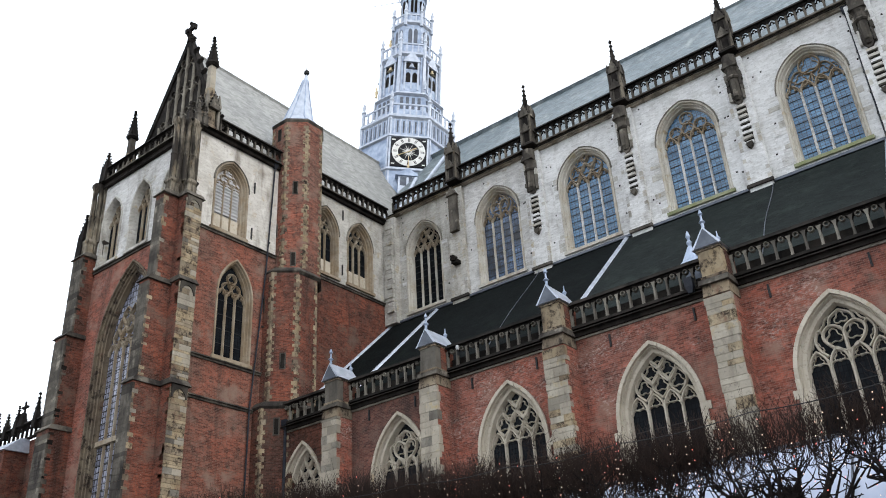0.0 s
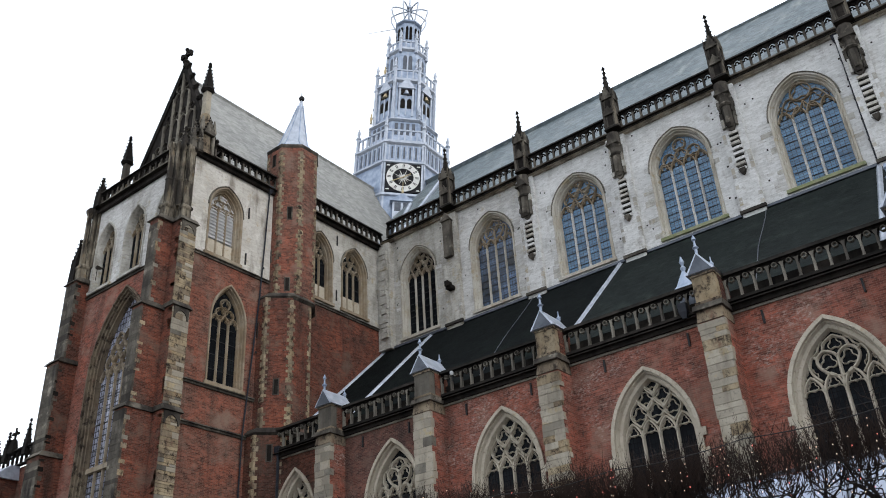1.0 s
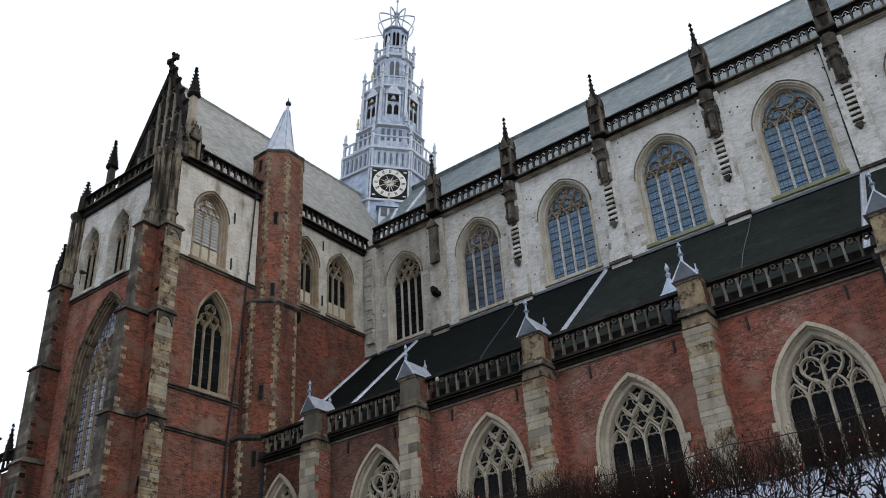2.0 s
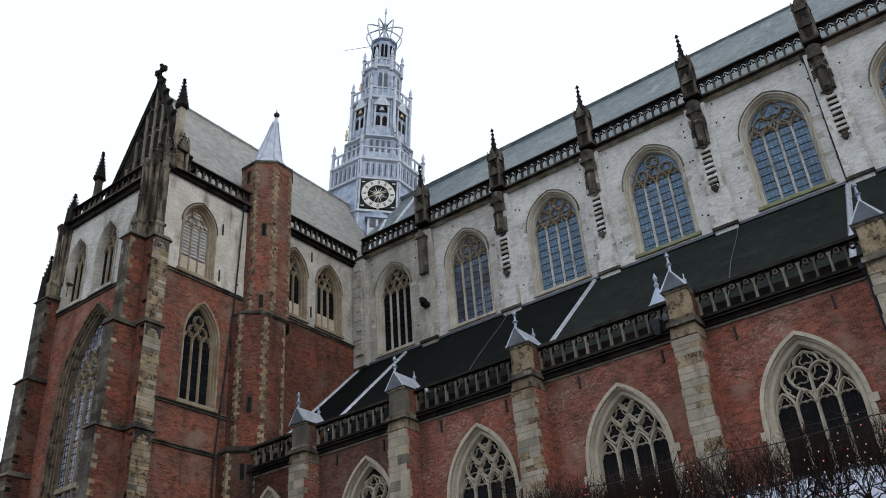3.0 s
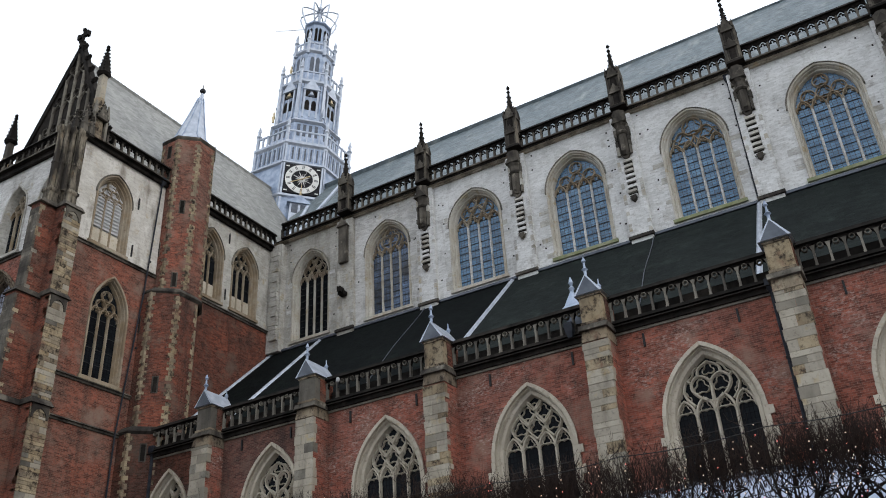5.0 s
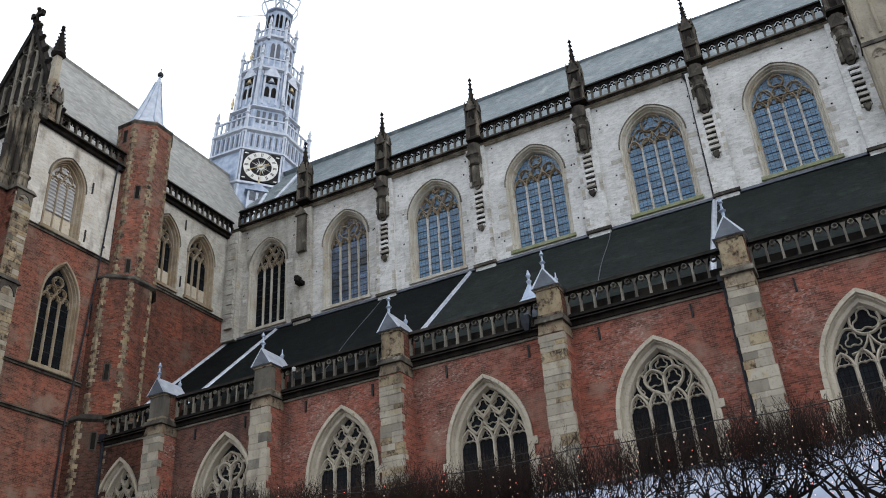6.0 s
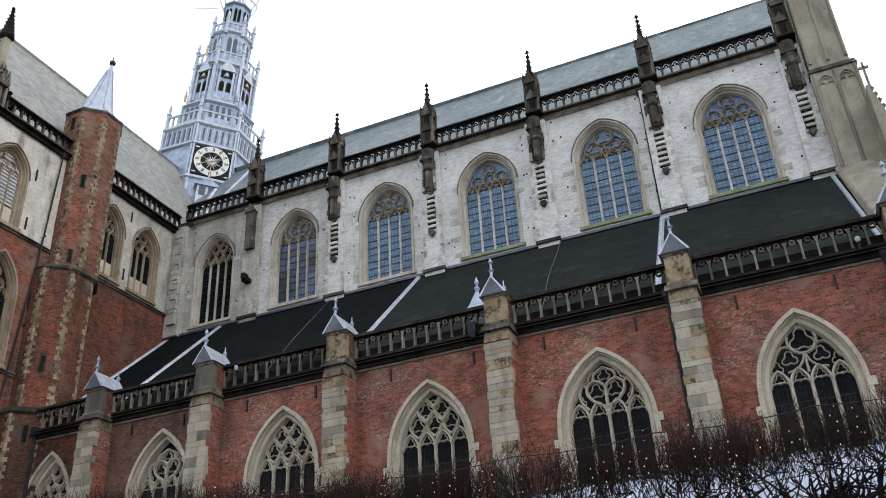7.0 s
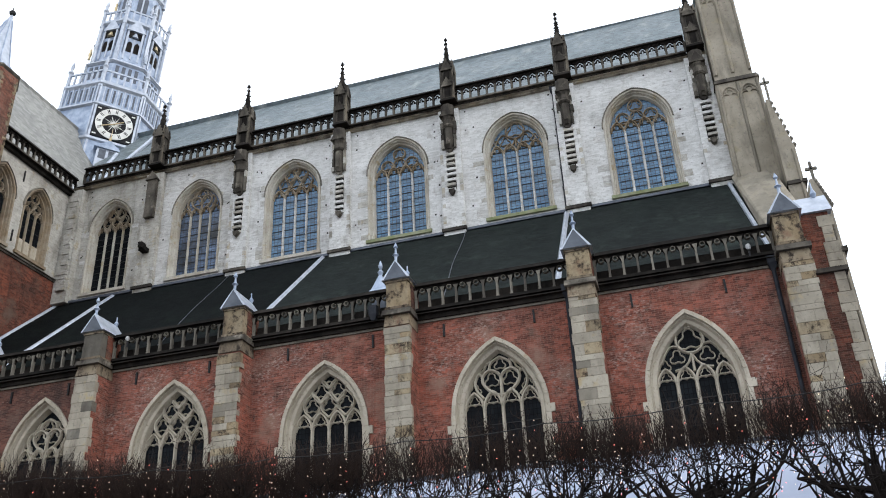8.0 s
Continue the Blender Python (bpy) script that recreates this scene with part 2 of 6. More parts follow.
def bulb_material(name, col, strength):
    k = Nodes(name, 0.4)
    k.b.inputs["Base Color"].default_value = (*col, 1)
    k.b.inputs["Emission Color"].default_value = (*col, 1)
    k.b.inputs["Emission Strength"].default_value = strength
    return k.m


BULB_WARM = bulb_material("warm_bulb", (1.0, 0.68, 0.5), 1.1)
BULB_RED = bulb_material("red_bulb", (1.0, 0.2, 0.16), 1.8)


# ---- mesh tools ----
class MB:
    """Collects the vertices and faces of one mesh."""

    def __init__(self):
        self.v, self.f = [], []

    def add(self, verts, faces):
        o = len(self.v)
        self.v += [tuple(p) for p in verts]
        self.f += [tuple(i + o for i in fc) for fc in faces]
        return self

    def box(self, m, u0, u1, z0, z1, d0, d1, tu=0.0, td=0.0):
        """A block on a wall; tu and td draw its top in along the wall and at its face."""
        p = [m(u0, z0, d0), m(u1, z0, d0), m(u1, z0, d1), m(u0, z0, d1),
             m(u0 + tu, z1, d0), m(u1 - tu, z1, d0), m(u1 - tu, z1, d1 - td), m(u0 + tu, z1, d1 - td)]
        return self.add(p, [(0, 1, 2, 3), (4, 5, 6, 7), (0, 1, 5, 4), (1, 2, 6, 5), (2, 3, 7, 6), (3, 0, 4, 7)])

    def prism(self, m, pts, d0, d1):
        """A flat outline (u, z), thickened from d0 to d1."""
        n = len(pts)
        p = [m(u, z, d0) for u, z in pts] + [m(u, z, d1) for u, z in pts]
        return self.add(p, [tuple(range(n)), tuple(range(n, 2 * n))] + [(i, (i + 1) % n, n + (i + 1) % n, n + i) for i in range(n)])

    def bar(self, m, pts, w, d0, d1, closed=False):
        """A moulded bar that follows (u, z) points on a wall."""
        n = len(pts)
        if n < 2:
            return self
        sec = ((-0.5, d0), (-0.5, d0 + 0.45 * (d1 - d0)), (-0.18, d1), (0.18, d1), (0.5, d0 + 0.45 * (d1 - d0)), (0.5, d0))
        vs, fs = [], []
        for i in range(n):
            a = pts[i - 1] if i or closed else pts[0]
            b = pts[(i + 1) % n] if i < n - 1 or closed else pts[-1]
            tx, tz = b[0] - a[0], b[1] - a[1]
            ln = math.hypot(tx, tz) or 1.0
            nx, nz = -tz / ln, tx / ln
            vs += [m(pts[i][0] + s * w * nx, pts[i][1] + s * w * nz, d) for s, d in sec]
        k = len(sec)
        for i in range(n if closed else n - 1):
            j = (i + 1) % n
            fs += [(i * k + q, i * k + (q + 1) % k, j * k + (q + 1) % k, j * k + q) for q in range(k)]
        if not closed:
            fs += [tuple(range(k)), tuple((n - 1) * k + q for q in range(k))]
        return self.add(vs, fs)

    def turned(self, centre, rings, sides=8, turn=22.5, cap=True):
        """Stacked regular rings (radius, z, and a shift where the shaft leans): shafts, spires, domes."""
        vs, fs = [], []
        for r, z, *shift in rings:
            for i in range(sides):
                a = radians(turn) + 2 * math.pi * i / sides
                vs.append((centre[0] + r * math.cos(a), centre[1] + r * math.sin(a) + sum(shift), z))
        for j in range(len(rings) - 1):
            for i in range(sides):
                fs.append((j * sides + i, j * sides + (i + 1) % sides, (j + 1) * sides + (i + 1) % sides, (j + 1) * sides + i))
        if cap:
            fs += [tuple(range(sides)), tuple((len(rings) - 1) * sides + i for i in range(sides))]
        return self.add(vs, fs)

    def tube(self, path, radii, sides=5):
        """A round limb along 3D points."""
        vs, fs = [], []
        for i, p in enumerate(path):
            a, b = Vector(path[max(i - 1, 0)]), Vector(path[min(i + 1, len(path) - 1)])
            t = (b - a).normalized()
            s = t.cross(Vector((0.3, 0.2, 0.93) if abs(t.z) < 0.9 else (1, 0, 0))).normalized()
            q = t.cross(s)
            for k in range(sides):
                an = 2 * math.pi * k / sides
                vs.append(Vector(p) + radii[i] * (math.cos(an) * s + math.sin(an) * q))
        for i in range(len(path) - 1):
            fs += [(i * sides + k, i * sides + (k + 1) % sides, (i + 1) * sides + (k + 1) % sides, (i + 1) * sides + k) for k in range(sides)]
        fs.append(tuple((len(path) - 1) * sides + k for k in range(sides)))
        return self.add(vs, fs)

    def mesh(self, name, material, tidy=True):
        me = bpy.data.meshes.new(name)
        me.from_pydata(self.v, [], self.f)
        if tidy:
            bm = bmesh.new()
            bm.from_mesh(me)
            bmesh.ops.recalc_face_normals(bm, faces=bm.faces)
            bm.to_mesh(me)
            bm.free()
        me.materials.append(material)
        return me


def part(name, mb, material, parent=None, label="", tidy=True):
    ob = new(name, mb.mesh(name, material, tidy))
    ob.parent = parent
    return tagged(ob, label)


def thing(name, label, category, group="", kind="", at=(0, 0, 0)):
    ob = new(name)
    ob.location = at
    return tagged(ob, label, category, group, kind)


def structure(name, mb, material, label, category):
    return tagged(part(name, mb, material), label, category, "", "structure")


# wall frames: along the wall, up, out of the wall
YA, YF = -9.82, -15.5


def on_nave(u, z, d):
    return (u, -d, z)


def on_aisle(u, z, d):
    return (u, YA - d, z)


def on_transept(u, z, d):
    return (d, u, z)


def on_front(u, z, d):
    return (u, YF - d, z)


def arch(c, w, zs, za, off=0.0, n=9):
    """Points of a pointed arch from its left spring over its apex to its right spring, drawn in by off."""
    a, h = w / 2, za - zs
    r = (a * a + h * h) / (2 * a)
    rr, k = r - off, r - a
    top = math.acos(max(-1, min(1, k / rr)))
    right = [(c - k + rr * math.cos(top * i / n), zs + rr * math.sin(top * i / n)) for i in range(n + 1)]
    left = [(2 * c - x, z) for x, z in right]
    return left + right[-2::-1]


def arch_inside(x, z, c, w, zs, za, off):
    a, h = w / 2, za - zs
    r = (a * a + h * h) / (2 * a)
    if z < zs:
        return abs(x - c) < a - off
    return (abs(x - c) + r - a) ** 2 + (z - zs) ** 2 < (r - off) ** 2


def wall_mesh(m, u0, u1, z0, z1, holes, thick):
    """A wall with pointed openings (centre, width, sill, spring, apex), their reveals and its back."""
    mb = MB()
    cuts, u = [], u0
    for c, w, zb, zs, za in sorted(holes):
        cuts.append((u, c - w / 2))
        u = c + w / 2
    cuts.append((u, u1))
    for d in (0.0, -thick):
        for a, b in cuts:
            mb.add([m(a, z0, d), m(b, z0, d), m(b, z1, d), m(a, z1, d)], [(0, 1, 2, 3)])
        for c, w, zb, zs, za in holes:
            a, b = c - w / 2, c + w / 2
            if zb > z0:
                mb.add([m(a, z0, d), m(b, z0, d), m(b, zb, d), m(a, zb, d)], [(0, 1, 2, 3)])
            pts = arch(c, w, zs, za)
            for (x0, q0), (x1, q1) in zip(pts, pts[1:]):
                mb.add([m(x0, q0, d), m(x1, q1, d), m(x1, z1, d), m(x0, z1, d)], [(0, 1, 2, 3)])
    for c, w, zb, zs, za in holes:
        pts = [(c - w / 2, zb)] + arch(c, w, zs, za) + [(c + w / 2, zb)]
        for (x0, q0), (x1, q1) in zip(pts, pts[1:] + pts[:1]):
            mb.add([m(x0, q0, 0), m(x1, q1, 0), m(x1, q1, -thick), m(x0, q0, -thick)], [(0, 1, 2, 3)])
    for a, b, c, d in (((u0, z0), (u1, z0), 0, 0), ((u0, z1), (u1, z1), 0, 0), ((u0, z0), (u0, z1), 0, 0), ((u1, z0), (u1, z1), 0, 0)):
        mb.add([m(*a, 0), m(*b, 0), m(*b, -thick), m(*a, -thick)], [(0, 1, 2, 3)])
    return mb


def frame_mesh(m, hole, profile):
    """A moulded surround; profile rows are (drawn in, out of the wall)."""
    c, w, zb, zs, za = hole
    mb = MB()
    rings = []
    for off, d in profile:
        pts = arch(c, w, zs, za, off)
        rings.append([m(pts[0][0], zb, d)] + [m(x, z, d) for x, z in pts] + [m(pts[-1][0], zb, d)])
    n = len(rings[0])
    vs = [p for ring in rings for p in ring]
    fs = [(j * n + i, j * n + i + 1, (j + 1) * n + i + 1, (j + 1) * n + i) for j in range(len(rings) - 1) for i in range(n - 1)]
    return mb.add(vs, fs)


def clipped(pts, inside):
    """The runs of a line that lie inside an opening."""
    runs, run = [], []
    for p in pts:
        if inside(*p):
            run.append(p)
        else:
            if len(run) > 1:
                runs.append(run)
            run = []
    if len(run) > 1:
        runs.append(run)
    return runs


def circle(c, z, r, n=20, start=0.0):
    return [(c + r * math.cos(start + 2 * math.pi * i / n), z + r * math.sin(start + 2 * math.pi * i / n)) for i in range(n + 1)]


def dense(pts, step=0.04):
    out = []
    for (x0, z0), (x1, z1) in zip(pts, pts[1:]):
        k = max(1, int(math.hypot(x1 - x0, z1 - z0) / step))
        out += [(x0 + (x1 - x0) * i / k, z0 + (z1 - z0) * i / k) for i in range(k)]
    return out + [pts[-1]]


def ogee(c, z, w, h, n=10):
    """An upright pointed net of tracery, as a closed line."""
    right = []
    for i in range(n + 1):
        s = i / n
        right.append((c + 0.5 * w * math.sin(math.pi * s) ** 1.0 * (1.0 if 0.1 < s < 0.9 else 0.9), z + h * s))
    return right + [(2 * c - x, q) for x, q in right[::-1]]


def smooth(pts, n=6):
    """A rounded line through the points."""
    out = []
    for i in range(len(pts) - 1):
        p0, p1, p2, p3 = (np.array(pts[max(0, min(len(pts) - 1, i + k))], float) for k in (-1, 0, 1, 2))
        for q in range(n):
            t = q / n
            v = 0.5 * (2 * p1 + (p2 - p0) * t + (2 * p0 - 5 * p1 + 4 * p2 - p3) * t * t + (3 * p1 - p0 - 3 * p2 + p3) * t ** 3)
            out.append((float(v[0]), float(v[1])))
    return out + [tuple(pts[-1])]


def foil_head(c, w, z):
    """The three-lobed head of one light."""
    pts = [(c - 0.5 * w, z)]
    for cx, cz, r, a0, a1 in ((-0.25, 0.2, 0.24, 200, 50), (0.0, 0.56, 0.22, 215, -35), (0.25, 0.2, 0.24, 130, -20)):
        for i in range(7):
            a = radians(a0 + (a1 - a0) * i / 6)
            pts.append((c + w * (cx + r * math.cos(a)), z + w * (cz + r * math.sin(a))))
    return pts + [(c + 0.5 * w, z)]


def trefoil(c, z, r):
    pts = []
    for i in range(37):
        a = 2 * math.pi * i / 36
        k = 0.44 + 0.56 * abs(math.cos(1.5 * (a - math.pi / 2)))
        pts.append((c + r * k * math.cos(a), z + r * k * math.sin(a)))
    return pts


def ring_stones(top, m, hole, mat):
    """The dressed stones of an arch and its jambs, each a piece with open joints, some bonded into the brickwork."""
    c, w, zb, zs, za = hole
    outer, inner = arch(c, w, zs, za, -0.035, 9), arch(c, w, zs, za, 0.105, 9)
    for i in range(18):
        (a0, b0), (a1, b1) = outer[i], outer[i + 1]
        (c0, e0), (c1, e1) = inner[i], inner[i + 1]
        g = 0.03
        pts = [(a0 + (a1 - a0) * g, b0 + (b1 - b0) * g), (a1 - (a1 - a0) * g, b1 - (b1 - b0) * g), (c1 - (c1 - c0) * g, e1 - (e1 - e0) * g), (c0 + (c1 - c0) * g, e0 + (e1 - e0) * g)]
        part("stone", MB().prism(m, pts, -0.03, 0.085), mat, top)
    for s in (-1, 1):
        z, i = zs, 0
        while z > zs - 2.6:
            h = (0.36, 0.3, 0.42, 0.33)[(i + (s > 0)) % 4]
            out = 0.2 if i % 2 == (0 if s > 0 else 1) else 0.05
            u0, u1 = sorted((c + s * (w / 2 - 0.105), c + s * (w / 2 + out)))
            part("stone", MB().box(m, u0, u1, z - h + 0.01, z, -0.03, 0.085), mat, top)
            z -= h
            i += 1


def window(name, m, hole, lights, style, frame_mat, bar_mat, glass_mat, label, bar_step=0.0, blind=0.0, deep=0.45, border=0.3, head=None, louvre=False, mull_mat=None, sill_mat=None, thick=1.0, hood=None, open_heads=False, voussoirs=None):
    """A pointed window: moulded frame, sill, mullions, tracery, panes and saddle bars."""
    c, w, zb, zs, za = hole
    top = thing(name, label, "window", "", "structure")
    steps = [(-0.03, 0.0), (-0.02, 0.07), (0.07, 0.06), (0.11, -0.06), (0.15, -0.05), (0.2, -0.2), (border - 0.05, -0.22), (border, -deep + 0.04), (border, -deep - 0.1)]
    if border > 0.5:
        steps = [(-0.06, 0.0), (-0.05, 0.1), (0.04, 0.1), (0.07, -0.05), (0.12, 0.0), (0.16, -0.02), (0.18, -0.17), (0.23, -0.11), (0.28, -0.14), (0.30, -0.28), (0.35, -0.22), (0.40, -0.25), (0.42, -0.38), (0.48, -0.34), (border, -deep + 0.04), (border, -deep - 0.1)]
    part("frame", frame_mesh(m, hole, steps), frame_mat, top)
    if voussoirs:
        ring_stones(top, m, hole, voussoirs)
    if hood:
        part("hood_mould", MB().bar(m, arch(c, w, zs, za, -0.05), 0.09, -0.02, 0.12), hood, top)
    sill = MB().box(m, c - w / 2 - 0.12, c + w / 2 + 0.12, zb - 0.18, zb, -deep, 0.14)
    sill.add([m(c - w / 2, zb, 0.14), m(c + w / 2, zb, 0.14), m(c + w / 2, zb + 0.28, -deep), m(c - w / 2, zb + 0.28, -deep)], [(0, 1, 2, 3)])
    part("sill", sill, sill_mat or frame_mat, top)
    iw = w - 2 * border
    zt = arch(c, w, zs, za, border)[9][1]
    lw = iw / lights
    d0, d1 = -deep - 0.06, -deep + 0.13

    def inside(x, z):
        return arch_inside(x, z, c, w, zs, za, border - 0.02)

    spring = head or zs - 0.1
    base = zb + 0.1
    for i in range(lights):
        a, b = c - iw / 2 + i * lw, c - iw / 2 + (i + 1) * lw
        x = (a + b) / 2
        mid = dense([(x, spring), (x, zt + 0.5)])
        tops = [z for _, z in mid if inside(x, z)]
        ztop = (tops[-1] if tops else spring)
        za_, zb_ = [max([z for z in np.arange(zs - 0.2, zt + 0.05, 0.04) if inside(q, z)], default=zs) for q in (a + 0.02, b - 0.02)]
        pane = MB().add([m(a, base + blind, -deep), m(b, base + blind, -deep), m(b, zb_, -deep), m(x, ztop, -deep), m(a, za_, -deep)], [(0, 1, 2, 3, 4)])
        part("pane", pane, glass_mat, top)
        if blind:
            part("blind_panel", MB().box(m, a, b, base, base + blind, -deep - 0.1, -deep + 0.05), VOUSSOIR, top)
        if i:
            part("mullion", MB().bar(m, [(a, base), (a, spring + 0.05)], 0.13, d0, d1), mull_mat or bar_mat, top)
        if bar_step:
            for q in np.arange(base + blind + bar_step, spring + 0.2, bar_step):
                part("saddle_bar", MB().box(m, a + 0.05, b - 0.05, q, q + 0.03, -deep, -deep + 0.03), IRON, top)
        if louvre:
            for q in np.arange(base + blind + 0.1, zt, 0.21):
                if inside(a + 0.06, q) and inside(b - 0.06, q):
                    bd = MB().add([m(a + 0.05, q, -deep + 0.1), m(b - 0.05, q, -deep + 0.1), m(b - 0.05, q + 0.2, -deep + 0.02), m(a + 0.05, q + 0.2, -deep + 0.02),
                                   m(a + 0.05, q - 0.03, -deep + 0.09), m(b - 0.05, q - 0.03, -deep + 0.09)], [(0, 1, 2, 3), (0, 1, 5, 4)])
                    part("louvre_board", bd, LOUVRE, top)
    tr = MB()

    def put(pts, wd=0.1, dd=0.0):
        for run in clipped(dense(pts), inside):
            tr.bar(m, run[::2] + ([run[-1]] if len(run) % 2 == 0 else []), wd * thick, d0, d1 - dd)

    # cusped heads of the lights
    hh = lw * (0.9 if open_heads else 0.85)
    for i in range(lights):
        x = c - iw / 2 + (i + 0.5) * lw
        put(arch(x, lw, spring, spring + hh, 0.02, 6), 0.1)
        if open_heads:
            put(arch(x, lw * 0.94, spring - 0.04, spring + lw * 0.16, 0, 5), 0.05, 0.02)
            put(trefoil(x, spring + lw * 0.40, lw * 0.27), 0.028, 0.03)
        else:
            put(foil_head(x, lw * 0.86, spring - 0.02), 0.06, 0.03)
    z1 = spring + hh * 0.62
    if style == "net":
        rows = 3
        for r in range(rows):
            n = lights - 1 - r
            for i in range(n):
                x = c + (i - (n - 1) / 2) * lw
                zc = z1 + r * lw * 0.80
                put(ogee(x, zc, lw * 1.02, lw * 1.5), 0.085)
                put(trefoil(x, zc + lw * 0.72, lw * 0.40), 0.04, 0.03)
    elif style == "heart":
        put([(c, spring), (c, z1 + lw * 1.15)], 0.12)
        for s in (-1, 1):
            put(smooth([(c + s * lw * q, z1 + lw * r) for q, r in ((0.0, 0.0), (0.5, 0.22), (0.95, 0.7), (0.98, 1.15), (0.62, 1.45), (0.22, 1.32), (0.0, 1.05))]), 0.11)
            put(smooth([(c + s * lw * q, z1 + lw * r) for q, r in ((0.98, -0.05), (1.3, 0.35), (1.42, 0.85), (1.2, 1.3), (0.98, 1.15))]), 0.1)
            put(smooth([(c + s * lw * q, z1 + lw * r) for q, r in ((0.62, 1.45), (0.5, 1.85), (0.0, 2.15))]), 0.1)
            put(trefoil(c + s * lw * 0.5, z1 + lw * 0.86, lw * 0.42), 0.04, 0.03)
            put(trefoil(c + s * lw * 1.42, z1 + lw * 0.45, lw * 0.34), 0.035, 0.03)
            put(smooth([(c + s * lw * q, z1 + lw * r) for q, r in ((1.25, 1.25), (0.9, 1.5), (0.75, 1.8), (0.5, 1.95))]), 0.07, 0.02)
        put(trefoil(c, z1 + lw * 1.72, lw * 0.34), 0.04, 0.03)
    elif style == "wheel":
        put(circle(c, zt - lw * 0.78, lw * 0.72, 24), 0.1)
        put(trefoil(c, zt - lw * 0.78, lw * 0.66), 0.055, 0.03)
        for s in (-1, 1):
            put(smooth([(c + s * lw * q, zt - lw * r) for q, r in ((0.62, 1.1), (1.05, 1.05), (1.4, 1.45), (1.62, 1.95))]), 0.08)
            put(smooth([(c + s * lw * q, zt - lw * r) for q, r in ((0.0, 1.5), (0.2, 1.95), (0.55, 2.3), (1.0, 2.4))]), 0.08)
            put(trefoil(c + s * 0.78 * lw, zt - lw * 1.68, lw * 0.42), 0.045, 0.03)
            put(trefoil(c + s * 1.5 * lw, z1 + lw * 0.45, lw * 0.34), 0.04, 0.02)
        put([(c, zt - lw * 1.5), (c, z1)], 0.09)
    else:
        n = lights - 1
        for i in range(n):
            x = c + (i - (n - 1) / 2) * lw
            put(circle(x, z1 + lw * 0.5, lw * 0.48, 20), 0.08, 0.01)
            put(trefoil(x, z1 + lw * 0.5, lw * 0.43), 0.04, 0.03)
        put(circle(c, min(zt - lw * 0.55, z1 + lw * 1.45), lw * 0.5, 20), 0.09)
        put(trefoil(c, min(zt - lw * 0.55, z1 + lw * 1.45), lw * 0.45), 0.04, 0.03)
    part("tracery", tr, bar_mat, top)
    return top

# ---- the ground ----
grd = MB()
for i in range(24):
    for j in range(24):
        a, b = -1500 + i * 125, -1500 + j * 125
        grd.add([(a, b, 0), (a + 125, b, 0), (a + 125, b + 125, 0), (a, b + 125, 0)], [(0, 1, 2, 3)])
structure("ground", grd, PAVING, "grey stone paving of the church square", "ground")

# ---- the nave ----
XN = (5.9, 11.75, 17.95, 24.4, 30.85, 37.85)
XA = (5.6, 11.55, 17.92, 24.7, 31.5, 38.62)
NAVE_WIN = [(3.05, 2.9, 24.25, 28.4, 30.35), (8.85, 3.2, 24.25, 28.4, 30.45), (14.95, 3.4, 24.25, 28.35, 30.45),
            (21.25, 3.45, 24.25, 28.35, 30.5), (27.9, 3.45, 24.25, 28.35, 30.5), (34.4, 3.5, 24.2, 28.3, 30.4)]
AISLE_WIN = [(2.75, 2.9, 6.0, 11.3, 14.0), (8.95, 3.3, 6.0, 11.2, 14.0), (15.0, 3.4, 6.0, 11.1, 13.9),
             (21.45, 3.45, 6.0, 11.0, 13.75), (28.1, 3.45, 6.0, 10.95, 13.65), (34.8, 3.3, 6.0, 10.9, 13.6)]
Z_EAVE, RIDGE_Y, RIDGE_Z = 31.75, 7.2, 41.2
structure("wall_clerestory_inner", wall_mesh(on_nave, 0.0, XN[0], 20.0, Z_EAVE, NAVE_WIN[:1], 1.1), GREYWASH, "worn grey masonry of the innermost clerestory bay", "wall")
structure("wall_clerestory_worn", wall_mesh(on_nave, XN[0], XN[1], 20.0, Z_EAVE, NAVE_WIN[1:2], 1.1), WORN, "patchy worn whitewash on the second clerestory bay", "wall")
structure("wall_clerestory", wall_mesh(on_nave, XN[1], 38.4, 20.0, Z_EAVE, NAVE_WIN[2:], 1.1), WASH,
          "tall whitewashed clerestory wall with pointed windows", "wall")
# the aisle brick steps darker, bay by bay, towards the inner corner
structure("wall_aisle_corner", wall_mesh(on_aisle, -0.2, XA[0], 0.0, 14.75, AISLE_WIN[:1], 1.2), BRICK_DARKEST, "darkest brick of the aisle bay in the inner corner", "wall")
structure("wall_aisle_inner", wall_mesh(on_aisle, XA[0], XA[1], 0.0, 14.75, AISLE_WIN[1:2], 1.2), BRICK_BROWN, "brownish weathered brick of the second aisle bay", "wall")
structure("wall_aisle", wall_mesh(on_aisle, XA[1], 39.0, 0.0, 14.75, AISLE_WIN[2:], 1.2), BRICK, "red brick aisle wall with large pointed windows", "wall")
structure("wall_nave_far", MB().box(on_nave, -9.6, 40.0, 0.0, 31.0, -14.6, -14.0), WASH, "whitewashed far nave wall", "wall")

# roofs, each a thick slab
def slab(name, a, b, c, d, thick, mat, label):
    n = (Vector(b) - Vector(a)).cross(Vector(d) - Vector(a)).normalized()
    if n.z < 0:
        n = -n
    p = [Vector(q) for q in (a, b, c, d)]
    mb = MB().add(p + [q - n * thick for q in p], [(0, 1, 2, 3), (4, 5, 6, 7), (0, 1, 5, 4), (1, 2, 6, 5), (2, 3, 7, 6), (3, 0, 4, 7)])
    return structure(name, mb, mat, label, "roof")


